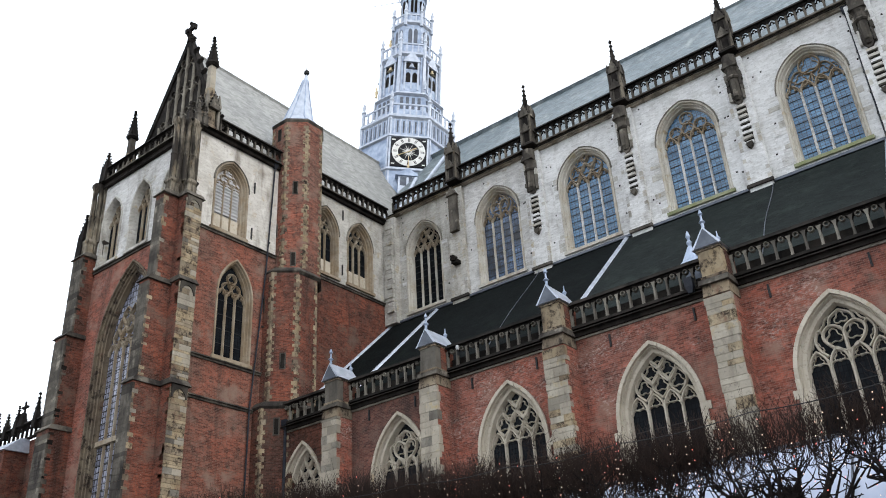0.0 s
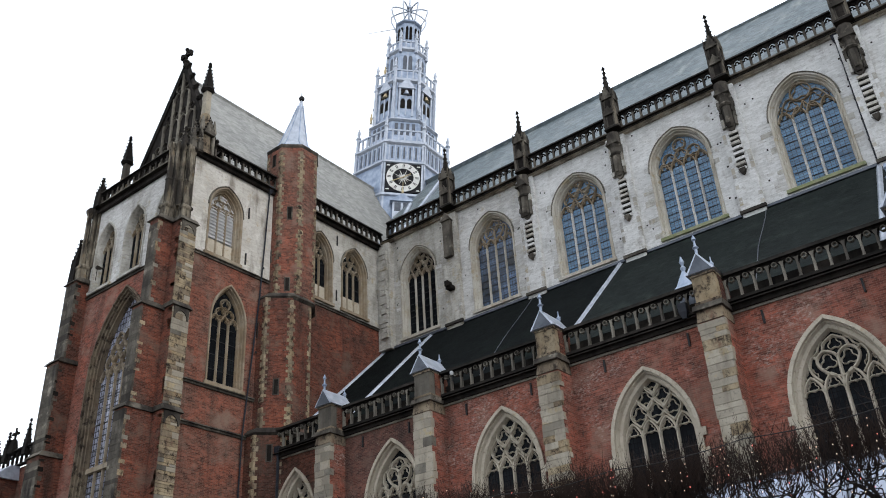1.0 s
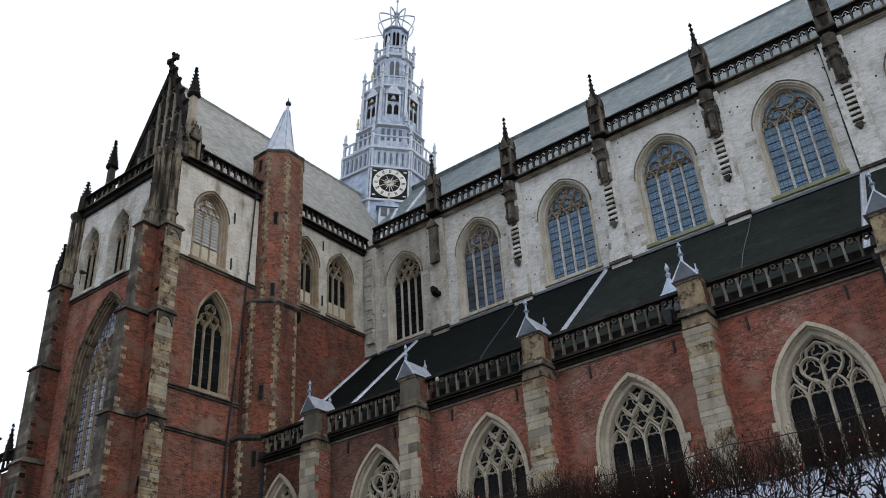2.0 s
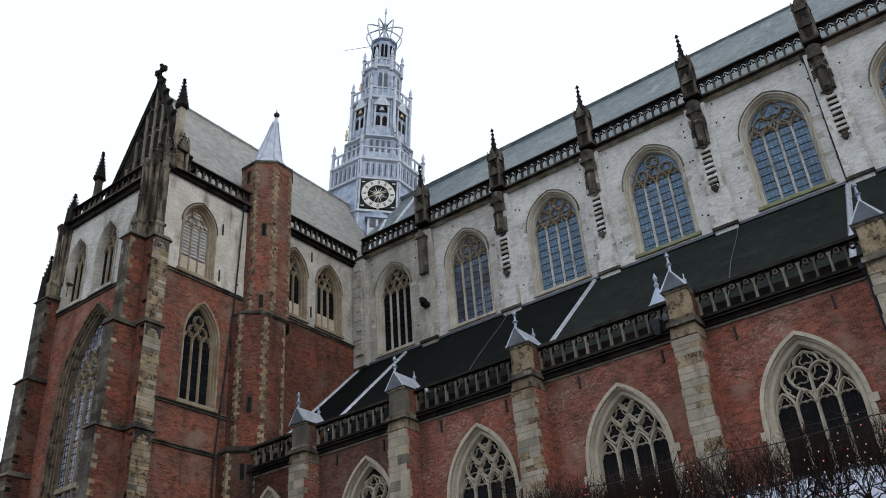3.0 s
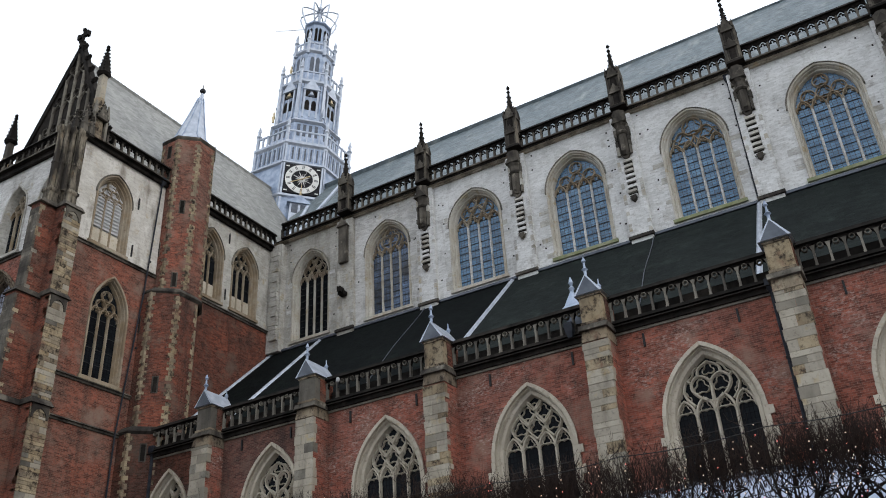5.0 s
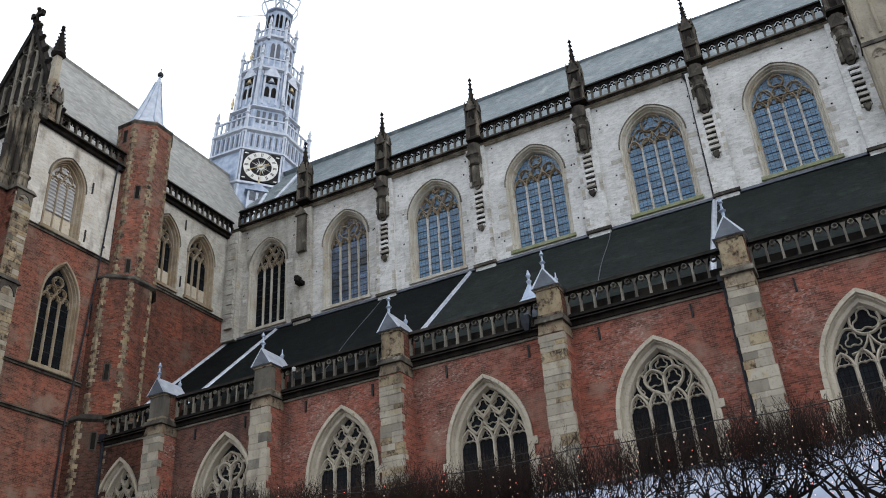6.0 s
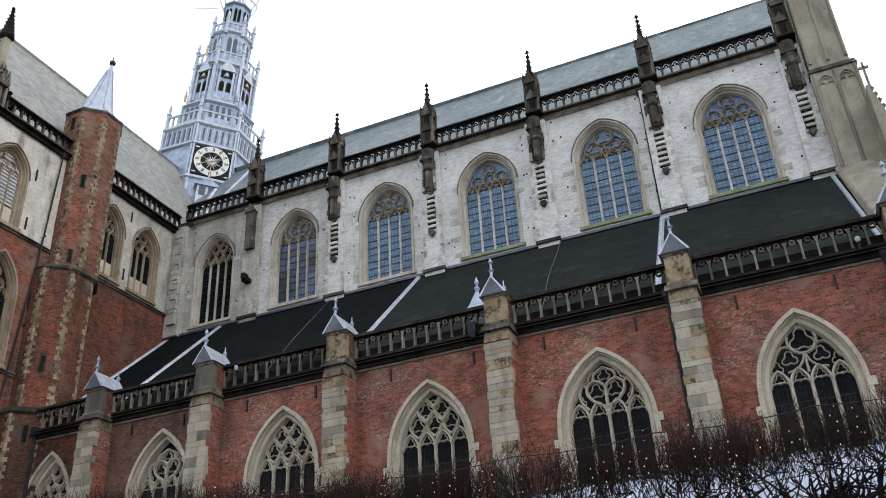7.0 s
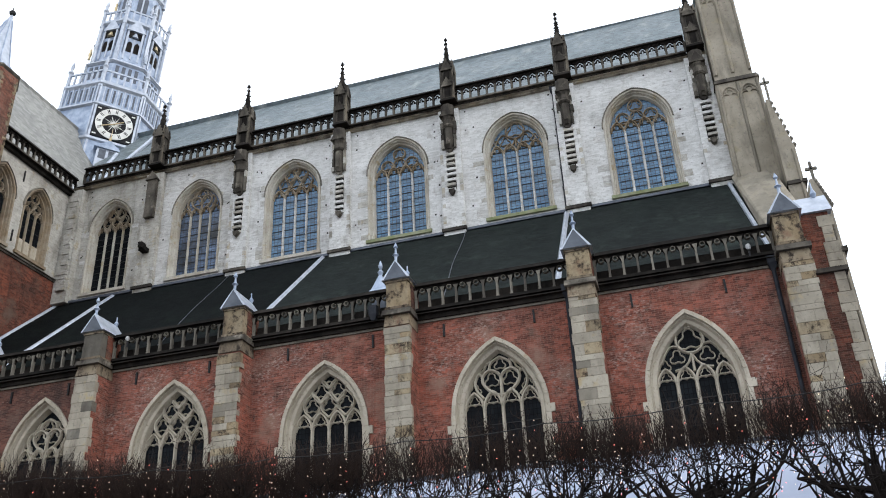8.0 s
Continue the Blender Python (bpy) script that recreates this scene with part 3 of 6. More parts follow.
TX = -4.8
slab("roof_nave_south", (0.3, 0.5, 31.6), (39.6, 0.5, 31.6), (39.6, RIDGE_Y, RIDGE_Z), (TX, RIDGE_Y, RIDGE_Z - 0.45), 0.25, SLATE, "steep grey-blue slate nave roof")
slab("roof_nave_north", (-9.9, 13.9, 31.6), (39.6, 13.9, 31.6), (39.6, RIDGE_Y, RIDGE_Z), (TX, RIDGE_Y, RIDGE_Z), 0.25, SLATE, "steep grey-blue slate nave roof")
slab("roof_transept_west", (-0.35, -13.3, 31.2), (-0.35, 0.6, 31.2), (TX, RIDGE_Y, RIDGE_Z - 0.5), (TX, -13.3, RIDGE_Z - 0.5), 0.25, SLATE_PALE, "steep pale grey slate transept roof")
slab("roof_transept_east", (-9.3, -13.3, 31.2), (-9.3, 0.6, 31.2), (TX, RIDGE_Y, RIDGE_Z - 0.5), (TX, -13.3, RIDGE_Z - 0.5), 0.25, SLATE_PALE, "steep pale grey slate transept roof")
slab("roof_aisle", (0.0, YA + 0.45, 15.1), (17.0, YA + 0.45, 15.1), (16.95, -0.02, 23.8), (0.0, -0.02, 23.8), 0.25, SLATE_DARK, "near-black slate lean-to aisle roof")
# the outer stretch of the same roof, with haze put into its colour
slab("roof_aisle_mossy", (17.0, YA + 0.45, 15.1), (38.3, YA + 0.45, 15.1), (38.3, -0.02, 23.8), (16.95, -0.02, 23.8), 0.25, SLATE_HAZE, "dark slate aisle roof with a greenish haze in its colour")

# lead flashing where roof and walls meet, and lead ridges up the aisle roof
flash = MB().box(on_nave, 0.0, 38.4, 23.72, 23.86, 0.0, 0.22)
structure("roof_flashing", flash, LEAD_DARK, "narrow dark lead flashing along the clerestory foot", "flashing")


def on_roof(u, s, d):
    """Along the aisle roof, from its foot (0) to its head (1), off its surface."""
    y0, z0, y1, z1 = YA + 0.45, 15.1, -0.02, 23.8
    ln = math.hypot(y1 - y0, z1 - z0)
    ny, nz = -(z1 - z0) / ln, (y1 - y0) / ln
    return (u, y0 + (y1 - y0) * s + ny * d, z0 + (z1 - z0) * s + nz * d)


for k, (ua, ub) in enumerate(((0.15, 0.15), (4.15, 3.95), (17.0, 16.95), (30.4, 30.2))):
    seam = MB().add([on_roof(ua - 0.13, 0.02, 0.0), on_roof(ua + 0.13, 0.02, 0.0), on_roof(ub + 0.13, 0.99, 0.0), on_roof(ub - 0.13, 0.99, 0.0),
                     on_roof(ua - 0.05, 0.02, 0.1), on_roof(ua + 0.05, 0.02, 0.1), on_roof(ub + 0.05, 0.99, 0.1), on_roof(ub - 0.05, 0.99, 0.1)],
                    [(0, 1, 5, 4), (1, 2, 6, 5), (2, 3, 7, 6), (3, 0, 4, 7), (4, 5, 6, 7)])
    tagged(part("lead_roll", seam, LEAD_SHEET), "pale lead strip laid up the dark slates", "roof strip", "lead strips on the aisle roof")
for ua, ub in ((12.9, 11.4), (25.8, 24.9)):
    wire = MB().tube([on_roof(ua + (ub - ua) * s + 0.06 * math.sin(9 * s), s, 0.04) for s in np.linspace(0.02, 0.98, 9)], [0.02] * 9, 4)
    tagged(part("lightning_wire", wire, LEAD_DARK), "thin grey wire lying on the aisle slates", "wire")


# ---- transept ----
TR_WIN_UP = [(-13.05, 2.3, 25.45, 28.4, 29.95), (-5.8, 2.2, 25.6, 28.5, 30.2), (-2.75, 2.3, 25.6, 28.5, 30.2)]
TR_WIN_LOW = (-12.35, 2.35, 18.3, 21.9, 24.05)
FR_WIN = [(TX - 2.85, 1.95, 25.5, 28.2, 29.9), (TX, 1.95, 25.5, 28.2, 29.9), (TX + 2.85, 1.95, 25.5, 28.2, 29.9)]
FR_BIG = (TX, 5.2, 6.0, 19.8, 24.6)
Z_TE, Z_BAND = 31.1, 25.2
structure("wall_transept_upper", wall_mesh(on_transept, YF, -9.6, Z_BAND, Z_TE, TR_WIN_UP[:1], 1.0), CREAMWASH, "flaking whitewashed upper transept wall", "wall")
structure("wall_transept_upper_inner", wall_mesh(on_transept, -9.6, 0.0, Z_BAND, Z_TE, TR_WIN_UP[1:], 1.0), GREYWASH, "grey stained upper transept wall", "wall")
structure("wall_transept_lower", wall_mesh(on_transept, YF, -9.6, 0.0, Z_BAND, [TR_WIN_LOW], 1.0), BRICK_BUFF, "weathered red brick transept wall", "wall")
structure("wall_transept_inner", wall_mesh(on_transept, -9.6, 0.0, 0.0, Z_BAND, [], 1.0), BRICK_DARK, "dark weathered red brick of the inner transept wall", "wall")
structure("wall_front_upper", wall_mesh(on_front, -9.6, -1.0, Z_BAND, Z_TE, FR_WIN, 1.0), WORN, "whitewashed upper front wall of the transept", "wall")
structure("wall_front_lower", wall_mesh(on_front, -9.6, -1.0, 0.0, Z_BAND, [FR_BIG], 1.0), BRICK, "red brick transept front with a huge window", "wall")
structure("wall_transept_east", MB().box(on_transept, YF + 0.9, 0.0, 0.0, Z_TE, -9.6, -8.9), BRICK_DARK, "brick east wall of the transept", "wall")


def moulding(name, m, u0, u1, z, mat, out=0.16, high=0.22, label="projecting moulded stone string course"):
    mb = MB().box(m, u0, u1, z - high, z - high * 0.45, 0.0, out * 0.5)
    mb.box(m, u0, u1, z - high * 0.45, z, 0.0, out, 0.0, out * 0.5)
    return structure(name, mb, mat, label, "string course")


moulding("trim_transept_upper", on_transept, YF + 0.2, 0.0, Z_BAND + 0.1, DARK)
moulding("trim_transept_sill", on_transept, YF + 0.2, -9.6, 18.15, DARK)
moulding("trim_transept_low", on_transept, YF + 0.2, -9.6, 16.05, DARK)
moulding("trim_front_upper", on_front, -9.4, -0.2, Z_BAND + 0.1, DARK)
moulding("trim_transept_eave", on_transept, YF, 0.0, Z_TE + 0.25, BLACK, 0.42, 0.34, "blackened moulded eaves cornice")
moulding("trim_front_eave", on_front, -9.6, 0.0, Z_TE + 0.25, BLACK, 0.42, 0.5, "blackened moulded eaves cornice")
moulding("trim_nave_eave", on_nave, 0.0, 38.4, Z_EAVE + 0.12, BLACK, 0.22, 0.3, "blackened moulded eaves cornice")
moulding("trim_nave_bed", on_nave, 0.0, 38.4, Z_EAVE - 0.12, WORN_BED, 0.36, 0.12, "stained stone course under the nave eaves")
moulding("trim_aisle_eave", on_aisle, -0.2, 39.0, 15.05, BLACK, 0.34, 0.3, "dark moulded aisle cornice")
structure("trim_aisle_bed", MB().box(on_aisle, -0.2, 39.0, 14.66, 14.75, 0.0, 0.07), POST, "thin dull stone course under the aisle cornice", "string course")

# windows
for k, hole in enumerate(NAVE_WIN):
    window(f"window_nave_{k + 1}", on_nave, hole, 4, ("net", "heart", "net", "rose", "wheel", "rose")[k], FRAME, OCHRE,
           GLASS_DARK if k == 0 else GLASS_MIXED if k == 1 else GLASS, "tall pointed clerestory window, blue sky reflection coloured into its leaded glass" if k else "tall pointed clerestory window with dark glass", 0.45, mull_mat=WORN if k > 1 else FRAME, sill_mat=MOSS if k > 2 else FRAME, hood=POST)
for k, hole in enumerate(AISLE_WIN):
    window(f"window_aisle_{k + 1}", on_aisle, hole, 4, ("net", "heart", "net", "net", "heart", "wheel")[k], TRACERY, TRACERY, GLASS_DARK,
           "broad pointed aisle window with pale stone tracery", 0.9, 0.0, 0.5, 0.37, hole[3] + 0.3, thick=1.05, open_heads=True, voussoirs=VOUSSOIR)
for k, hole in enumerate(TR_WIN_UP):
    window(f"window_transept_{k + 1}", on_transept, hole, 3, "rose", OCHRE, OCHRE, LOUVRE if k == 0 else GLASS_DARK,
           "pointed transept window closed by grey louvre boards" if k == 0 else "pointed transept window with dark glass", 0.0 if k == 0 else 0.8, 1.0, 0.4, 0.3, None, k == 0, hood=POST)
window("window_transept_4", on_transept, TR_WIN_LOW, 3, "rose", OCHRE, OCHRE, GLASS_DARK, "tall dark pointed window in the brick transept wall", 0.8, 0.0, 0.4, 0.28)
for k, hole in enumerate(FR_WIN):
    window(f"window_front_{k + 1}", on_front, hole, 3, "rose", GREYWASH, OCHRE, GLASS_DARK, "pointed window high in the transept front", 0.5, 0.0, 0.4, 0.24)
window("window_front_4", on_front, FR_BIG, 6, "net", OCHRE_BLOCK, OCHRE, GLASS_LILAC, "huge pointed transept window with a pale lilac reflection coloured into its glass", 0.7, 0.0, 0.5, 0.52)
structure("trim_front_transom", MB().box(on_front, TX - 2.05, TX + 2.05, 14.75, 15.0, -0.55, -0.3), OCHRE, "ochre stone transom across the huge transept window", "transom")


# ---- balustrades ----
def balustrade(name, m, u0, u1, z0, z1, count, rail_mat, post_mat, label, group, d=0.12, rings=False):
    """An open arcade of small cusped arches between two rails, each post a piece."""
    top = thing(name, label, "balustrade", group)
    h = z1 - z0
    part("lower_rail", MB().box(m, u0, u1, z0, z0 + 0.14, d - 0.14, d + 0.16, 0, 0.06), rail_mat if rings else post_mat, top)
    if rings:
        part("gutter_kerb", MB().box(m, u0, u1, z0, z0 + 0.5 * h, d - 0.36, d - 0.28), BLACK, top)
    part("upper_rail", MB().box(m, u0, u1, z1 - 0.17, z1, d - 0.16, d + 0.2, 0, 0.1), rail_mat, top)
    step = (u1 - u0) / count
    for i in range(count + 1):
        x = u0 + i * step
        if rings:
            flare = [(x - 0.055, z0 + 0.14), (x + 0.055, z0 + 0.14), (x + 0.036, z0 + 0.24), (x + 0.036, z0 + 0.6 * h), (x + 0.09, z0 + 0.76 * h), (x - 0.09, z0 + 0.76 * h), (x - 0.036, z0 + 0.6 * h), (x - 0.036, z0 + 0.24)]
            part("post", MB().prism(m, flare, d - 0.07, d + 0.08), post_mat, top)
        else:
            part("post", MB().box(m, x - 0.055, x + 0.055, z0 + 0.14, z0 + 0.62 * h, d - 0.07, d + 0.08), post_mat, top)
        if i < count:
            c = x + step / 2
            tr = MB()
            tr.bar(m, arch(c, step, z0 + 0.55 * h, z0 + 0.82 * h, 0.0, 4), 0.08, d - 0.06, d + 0.07)
            if rings:
                part("foil", MB().bar(m, circle(c, z0 + 0.72 * h, step * 0.17, 10), 0.06, d - 0.05, d + 0.09), post_mat, top)
            else:
                tr.bar(m, foil_head(c, step * 0.8, z0 + 0.42 * h), 0.045, d - 0.05, d + 0.05)
            tr.prism(m, [(x - 0.01, z1 - 0.16), (x - 0.01, z0 + 0.62 * h), (x + 0.09, z0 + 0.76 * h), (c - 0.02, z1 - 0.16)], d - 0.05, d + 0.04)
            tr.prism(m, [(x + step + 0.01, z1 - 0.16), (x + step + 0.01, z0 + 0.62 * h), (x + step - 0.09, z0 + 0.76 * h), (c + 0.02, z1 - 0.16)], d - 0.05, d + 0.04)
            part("cusped_arch", tr, rail_mat, top)
    return top


spans = [(0.3, XN[0])] + list(zip(XN, XN[1:]))
for a, b in spans:
    balustrade("parapet", on_nave, a + 0.35, b - 0.38, Z_EAVE + 0.13, 33.1, max(7, round((b - a) / 0.53)), BLACK, DARK, "blackened pierced stone parapet along the nave eaves", "nave parapets")
for a, b in ((0.9, XA[0]),) + tuple(zip(XA, XA[1:])):
    balustrade("parapet", on_aisle, a + 0.5, b - 0.5, 15.06, 16.25, max(6, round((b - a - 1) / 0.52)), BLACK, POST, "dark pierced stone parapet with pale posts on the aisle", "aisle parapets", rings=True)
balustrade("parapet", on_transept, -14.2, -9.7, Z_TE + 0.26, 32.35, 9, BLACK, DARK, "blackened pierced stone parapet of the transept", "transept parapets")
balustrade("parapet", on_transept, -6.4, -0.2, Z_TE + 0.26, 32.4, 13, BLACK, DARK, "blackened pierced stone parapet of the transept", "transept parapets")
balustrade("parapet", on_front, -8.6, -1.2, Z_TE + 0.26, 32.3, 14, BLACK, DARK, "blackened pierced stone parapet under the gable", "transept parapets")


# ---- dressed stones ----
stone_meshes = {}


def stone_block(su, sz, sd, mat):
    key = (round(su, 2), round(sz, 2), round(sd, 2), mat.name)
    if key not in stone_meshes:
        mb = MB()
        x, y, z = su / 2, sd / 2, sz / 2
        mb.add([(-x, -y, -z), (x, -y, -z), (x, y, -z), (-x, y, -z), (-x, -y, z), (x, -y, z), (x, y, z), (-x, y, z)],
               [(0, 3, 2, 1), (4, 5, 6, 7), (0, 1, 5, 4), (1, 2, 6, 5), (2, 3, 7, 6), (3, 0, 4, 7)])
        stone_meshes[key] = mb.mesh("stone", mat, False)
    return stone_meshes[key]


def stone(loc, su, sz, sd, mat, parent, rot=0.0):
    ob = new("stone", stone_block(su, sz, sd, mat))
    ob.location, ob.rotation_euler[2], ob.parent = loc, rot, parent
    return ob


rng = random.Random(4)


# ---- pinnacles ----
def crocketed(mb, c, r, z0, z1, n=6):
    """A slim four-sided spire with leafy knobs up its edges and a cross on top."""
    mb.turned(c, [(r, z0), (r * 0.12, z1 - 0.25), (0.03, z1)], 4, 45)
    for i in range(n):
        s = (i + 0.5) / n
        rr = r * (1 - s * 0.88)
        for q in range(4):
            a = radians(45 + 90 * q)
            mb.turned((c[0] + (rr - 0.01) * math.cos(a), c[1] + (rr - 0.01) * math.sin(a)), [(0.02, z0 + (z1 - z0) * s), (0.065, z0 + (z1 - z0) * s + 0.05), (0.02, z0 + (z1 - z0) * s + 0.12)], 4, 0)
    return mb.turned(c, [(0.03, z1 - 0.28), (0.14, z1 - 0.2), (0.03, z1 - 0.12)], 4, 0)


def frame_at(m, u, d):
    """A wall frame centred on one pilaster."""
    return m(u, 0, d)[:2]


def nave_pinnacle(u, m, zc, ztop, first):
    """Corner shafts round a dark niche, gablets on four sides and a slim crocketed spire."""
    top = thing("pinnacle", "weathered dark stone pinnacle on a buttress of the nave", "pinnacle", "nave pinnacles")
    c = frame_at(m, u, 0.3)
    part("shaft", MB().box(m, u - 0.31, u + 0.31, zc, zc + 2.35, 0.0, 0.58, 0.03, 0.03), DARK, top)
    part("base_moulding", MB().box(m, u - 0.45, u + 0.45, zc - 0.02, zc + 0.16, -0.1, 0.7, 0.06, 0.06), BLACK, top)
    part("band", MB().box(m, u - 0.4, u + 0.4, zc + 1.22, zc + 1.34, -0.1, 0.66, 0.05, 0.05), DARK, top)
    for s in (-1, 1):
        for dd in (0.0, 0.58):
            part("corner_shaft", MB().turned(m(u + s * 0.34, 0, dd)[:2], [(0.1, zc + 0.1), (0.09, zc + 1.25), (0.075, zc + 1.35), (0.07, zc + 2.2), (0.11, zc + 2.28), (0.02, zc + 2.85)], 4, 45), STREAKED if s > 0 else DARK, top)
    # no hollow is cut: black plates on the shaft paint the niche shade
    for z0, z1 in ((zc + 0.25, zc + 1.1), (zc + 1.45, zc + 2.15)):
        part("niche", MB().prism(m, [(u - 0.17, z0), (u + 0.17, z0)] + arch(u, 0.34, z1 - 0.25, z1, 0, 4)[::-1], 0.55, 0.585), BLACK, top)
    for q in range(4):
        a = radians(90 * q)
        fx = lambda v, z, d, a=a: (c[0] + (0.3 + d) * math.cos(a) - v * math.sin(a), c[1] + (0.3 + d) * math.sin(a) + v * math.cos(a), z)
        part("gablet", MB().prism(fx, [(-0.36, zc + 2.1), (0.36, zc + 2.1), (0.03, zc + 2.95), (-0.03, zc + 2.95)], -0.12, 0.07), DARK, top)
        part("lower_gablet", MB().prism(fx, [(-0.34, zc + 0.95), (0.34, zc + 0.95), (0.0, zc + 1.6)], 0.0, 0.1), DARK, top)
        for i in range(3):
            for s in (-1, 1):
                v, z = s * (0.34 - 0.1 * i), zc + 2.2 + 0.25 * i
                part("crocket", MB().turned(fx(v, 0, 0.02)[:2], [(0.02, z), (0.06, z + 0.06), (0.015, z + 0.14)], 5), BLACK, top)
    part("spire", crocketed(MB(), c, 0.24, zc + 2.5, ztop), BLACK, top)
    return top


def flying_stub(u, m, z0, z1, zt):
    """The stub of a buttress that was never built: a hanging shaft and a comb of toothing stones."""
    top = thing("buttress_stub", "dark hanging stone shaft above a comb of toothing stones", "buttress", "nave buttress stubs")
    part("shaft", MB().turned(m(u, 0, 0.4)[:2], [(0.16, z1 - 0.1), (0.25, z1 + 0.1), (0.25, z1 + 1.2), (0.3, z1 + 1.3), (0.3, zt - 0.9), (0.38, zt - 0.75), (0.38, zt + 0.1)], 8), DARK, top)
    part("collar", MB().turned(m(u, 0, 0.4)[:2], [(0.3, z1 + 1.22), (0.37, z1 + 1.32), (0.29, z1 + 1.45)], 8), DARK, top)
    part("face_panel", MB().box(m, u - 0.1, u + 0.1, z1 + 0.1, z1 + 1.15, 0.5, 0.68), DARK, top)
    part("foot", MB().prism(m, [(u - 0.26, z1), (u + 0.26, z1), (u + 0.14, z1 - 0.2), (u + 0.05, z1 - 0.3), (u - 0.05, z1 - 0.3), (u - 0.14, z1 - 0.2)], 0.28, 0.46), DARK, top)
    part("gablet", MB().prism(m, [(u - 0.4, zt - 0.7), (u + 0.4, zt - 0.7), (u, zt - 0.05)], 0.28, 0.8), DARK, top)
    for s in (-1, 1):
        z = z1 - 0.05
        while z < zt - 0.75:
            h = min(rng.choice((0.3, 0.42, 0.55)), zt - 0.7 - z)
            w = rng.choice((0.1, 0.13, 0.17))
            stone(m(u + s * (0.27 + w / 2), z + h / 2, 0.28 + 0.1), w, h - 0.02, 0.2 + rng.uniform(-0.03, 0.08), rng.choice((POST, GREYWASH, DARK)), top)
            z += h
    # a thin black sheet paints the shade behind the toothing stones
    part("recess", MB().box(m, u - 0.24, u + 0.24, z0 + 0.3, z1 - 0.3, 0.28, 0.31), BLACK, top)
    n = 8
    for i in range(n):
        z = z0 + 0.34 + (z1 - 0.4 - z0 - 0.34) * i / (n - 1)
        part("stone", MB().box(m, u - 0.25 + rng.uniform(-0.03, 0.04), u + 0.25 + rng.uniform(-0.04, 0.03), z - 0.08, z + 0.07, 0.30, 0.42 + rng.uniform(-0.02, 0.04)), rng.choice((WASH, GREYWASH)), top)
    part("corbel", MB().prism(m, [(u - 0.17, z0 + 0.32), (u + 0.17, z0 + 0.32), (u + 0.12, z0 + 0.1), (u, z0 - 0.02), (u - 0.12, z0 + 0.1)], 0.28, 0.55), DARK, top)
    return top


for k, u in enumerate(XN):
    pil = thing("pilaster", "flat whitewashed masonry buttress on the clerestory", "buttress", "nave buttresses")
    part("shaft", MB().box(on_nave, u - 0.58, u + 0.58, 23.3, Z_EAVE - 0.3, 0.0, 0.3), WASH if k else GREYWASH, pil)
    part("offset", MB().box(on_nave, u - 0.66, u + 0.66, 23.75, 23.92, 0.26, 0.42), DARK, pil)
    z = 24.0
    while z < 28.4:
        h = rng.choice((0.24, 0.32, 0.4))
        for s in (-1, 1):
            if rng.random() < 0.45:
                stone((u + s * 0.5, -0.24, z + h / 2), 0.175, h - 0.03, 0.13, rng.choice((WORN, GREYWASH, FRAME)), pil)
        z += h
    if k:
        flying_stub(u, on_nave, 25.85, 28.85, Z_EAVE - 0.3)
    else:
        sh = MB().box(on_nave, u - 0.3, u + 0.3, 28.3, Z_EAVE - 0.8, 0.28, 0.56).prism(on_nave, [(u - 0.4, Z_EAVE - 0.9), (u + 0.4, Z_EAVE - 0.9), (u, Z_EAVE - 0.3)], 0.28, 0.66)
        tagged(part("hanging_shaft", sh, DARK), "dark hanging stone shaft on a clerestory buttress", "buttress")
        gg = MB().box(on_nave, u - 0.2, u + 0.2, 26.0, 26.25, 0.1, 0.75).box(on_nave, u - 0.12, u + 0.12, 26.1, 26.45, 0.5, 0.95)
        tagged(part("spout", gg, BLACK), "blackened stone water spout", "water spout")
    nave_pinnacle(u + 0.1, on_nave, Z_EAVE + 0.12, 36.6, k == 0)


# ---- aisle buttresses ----


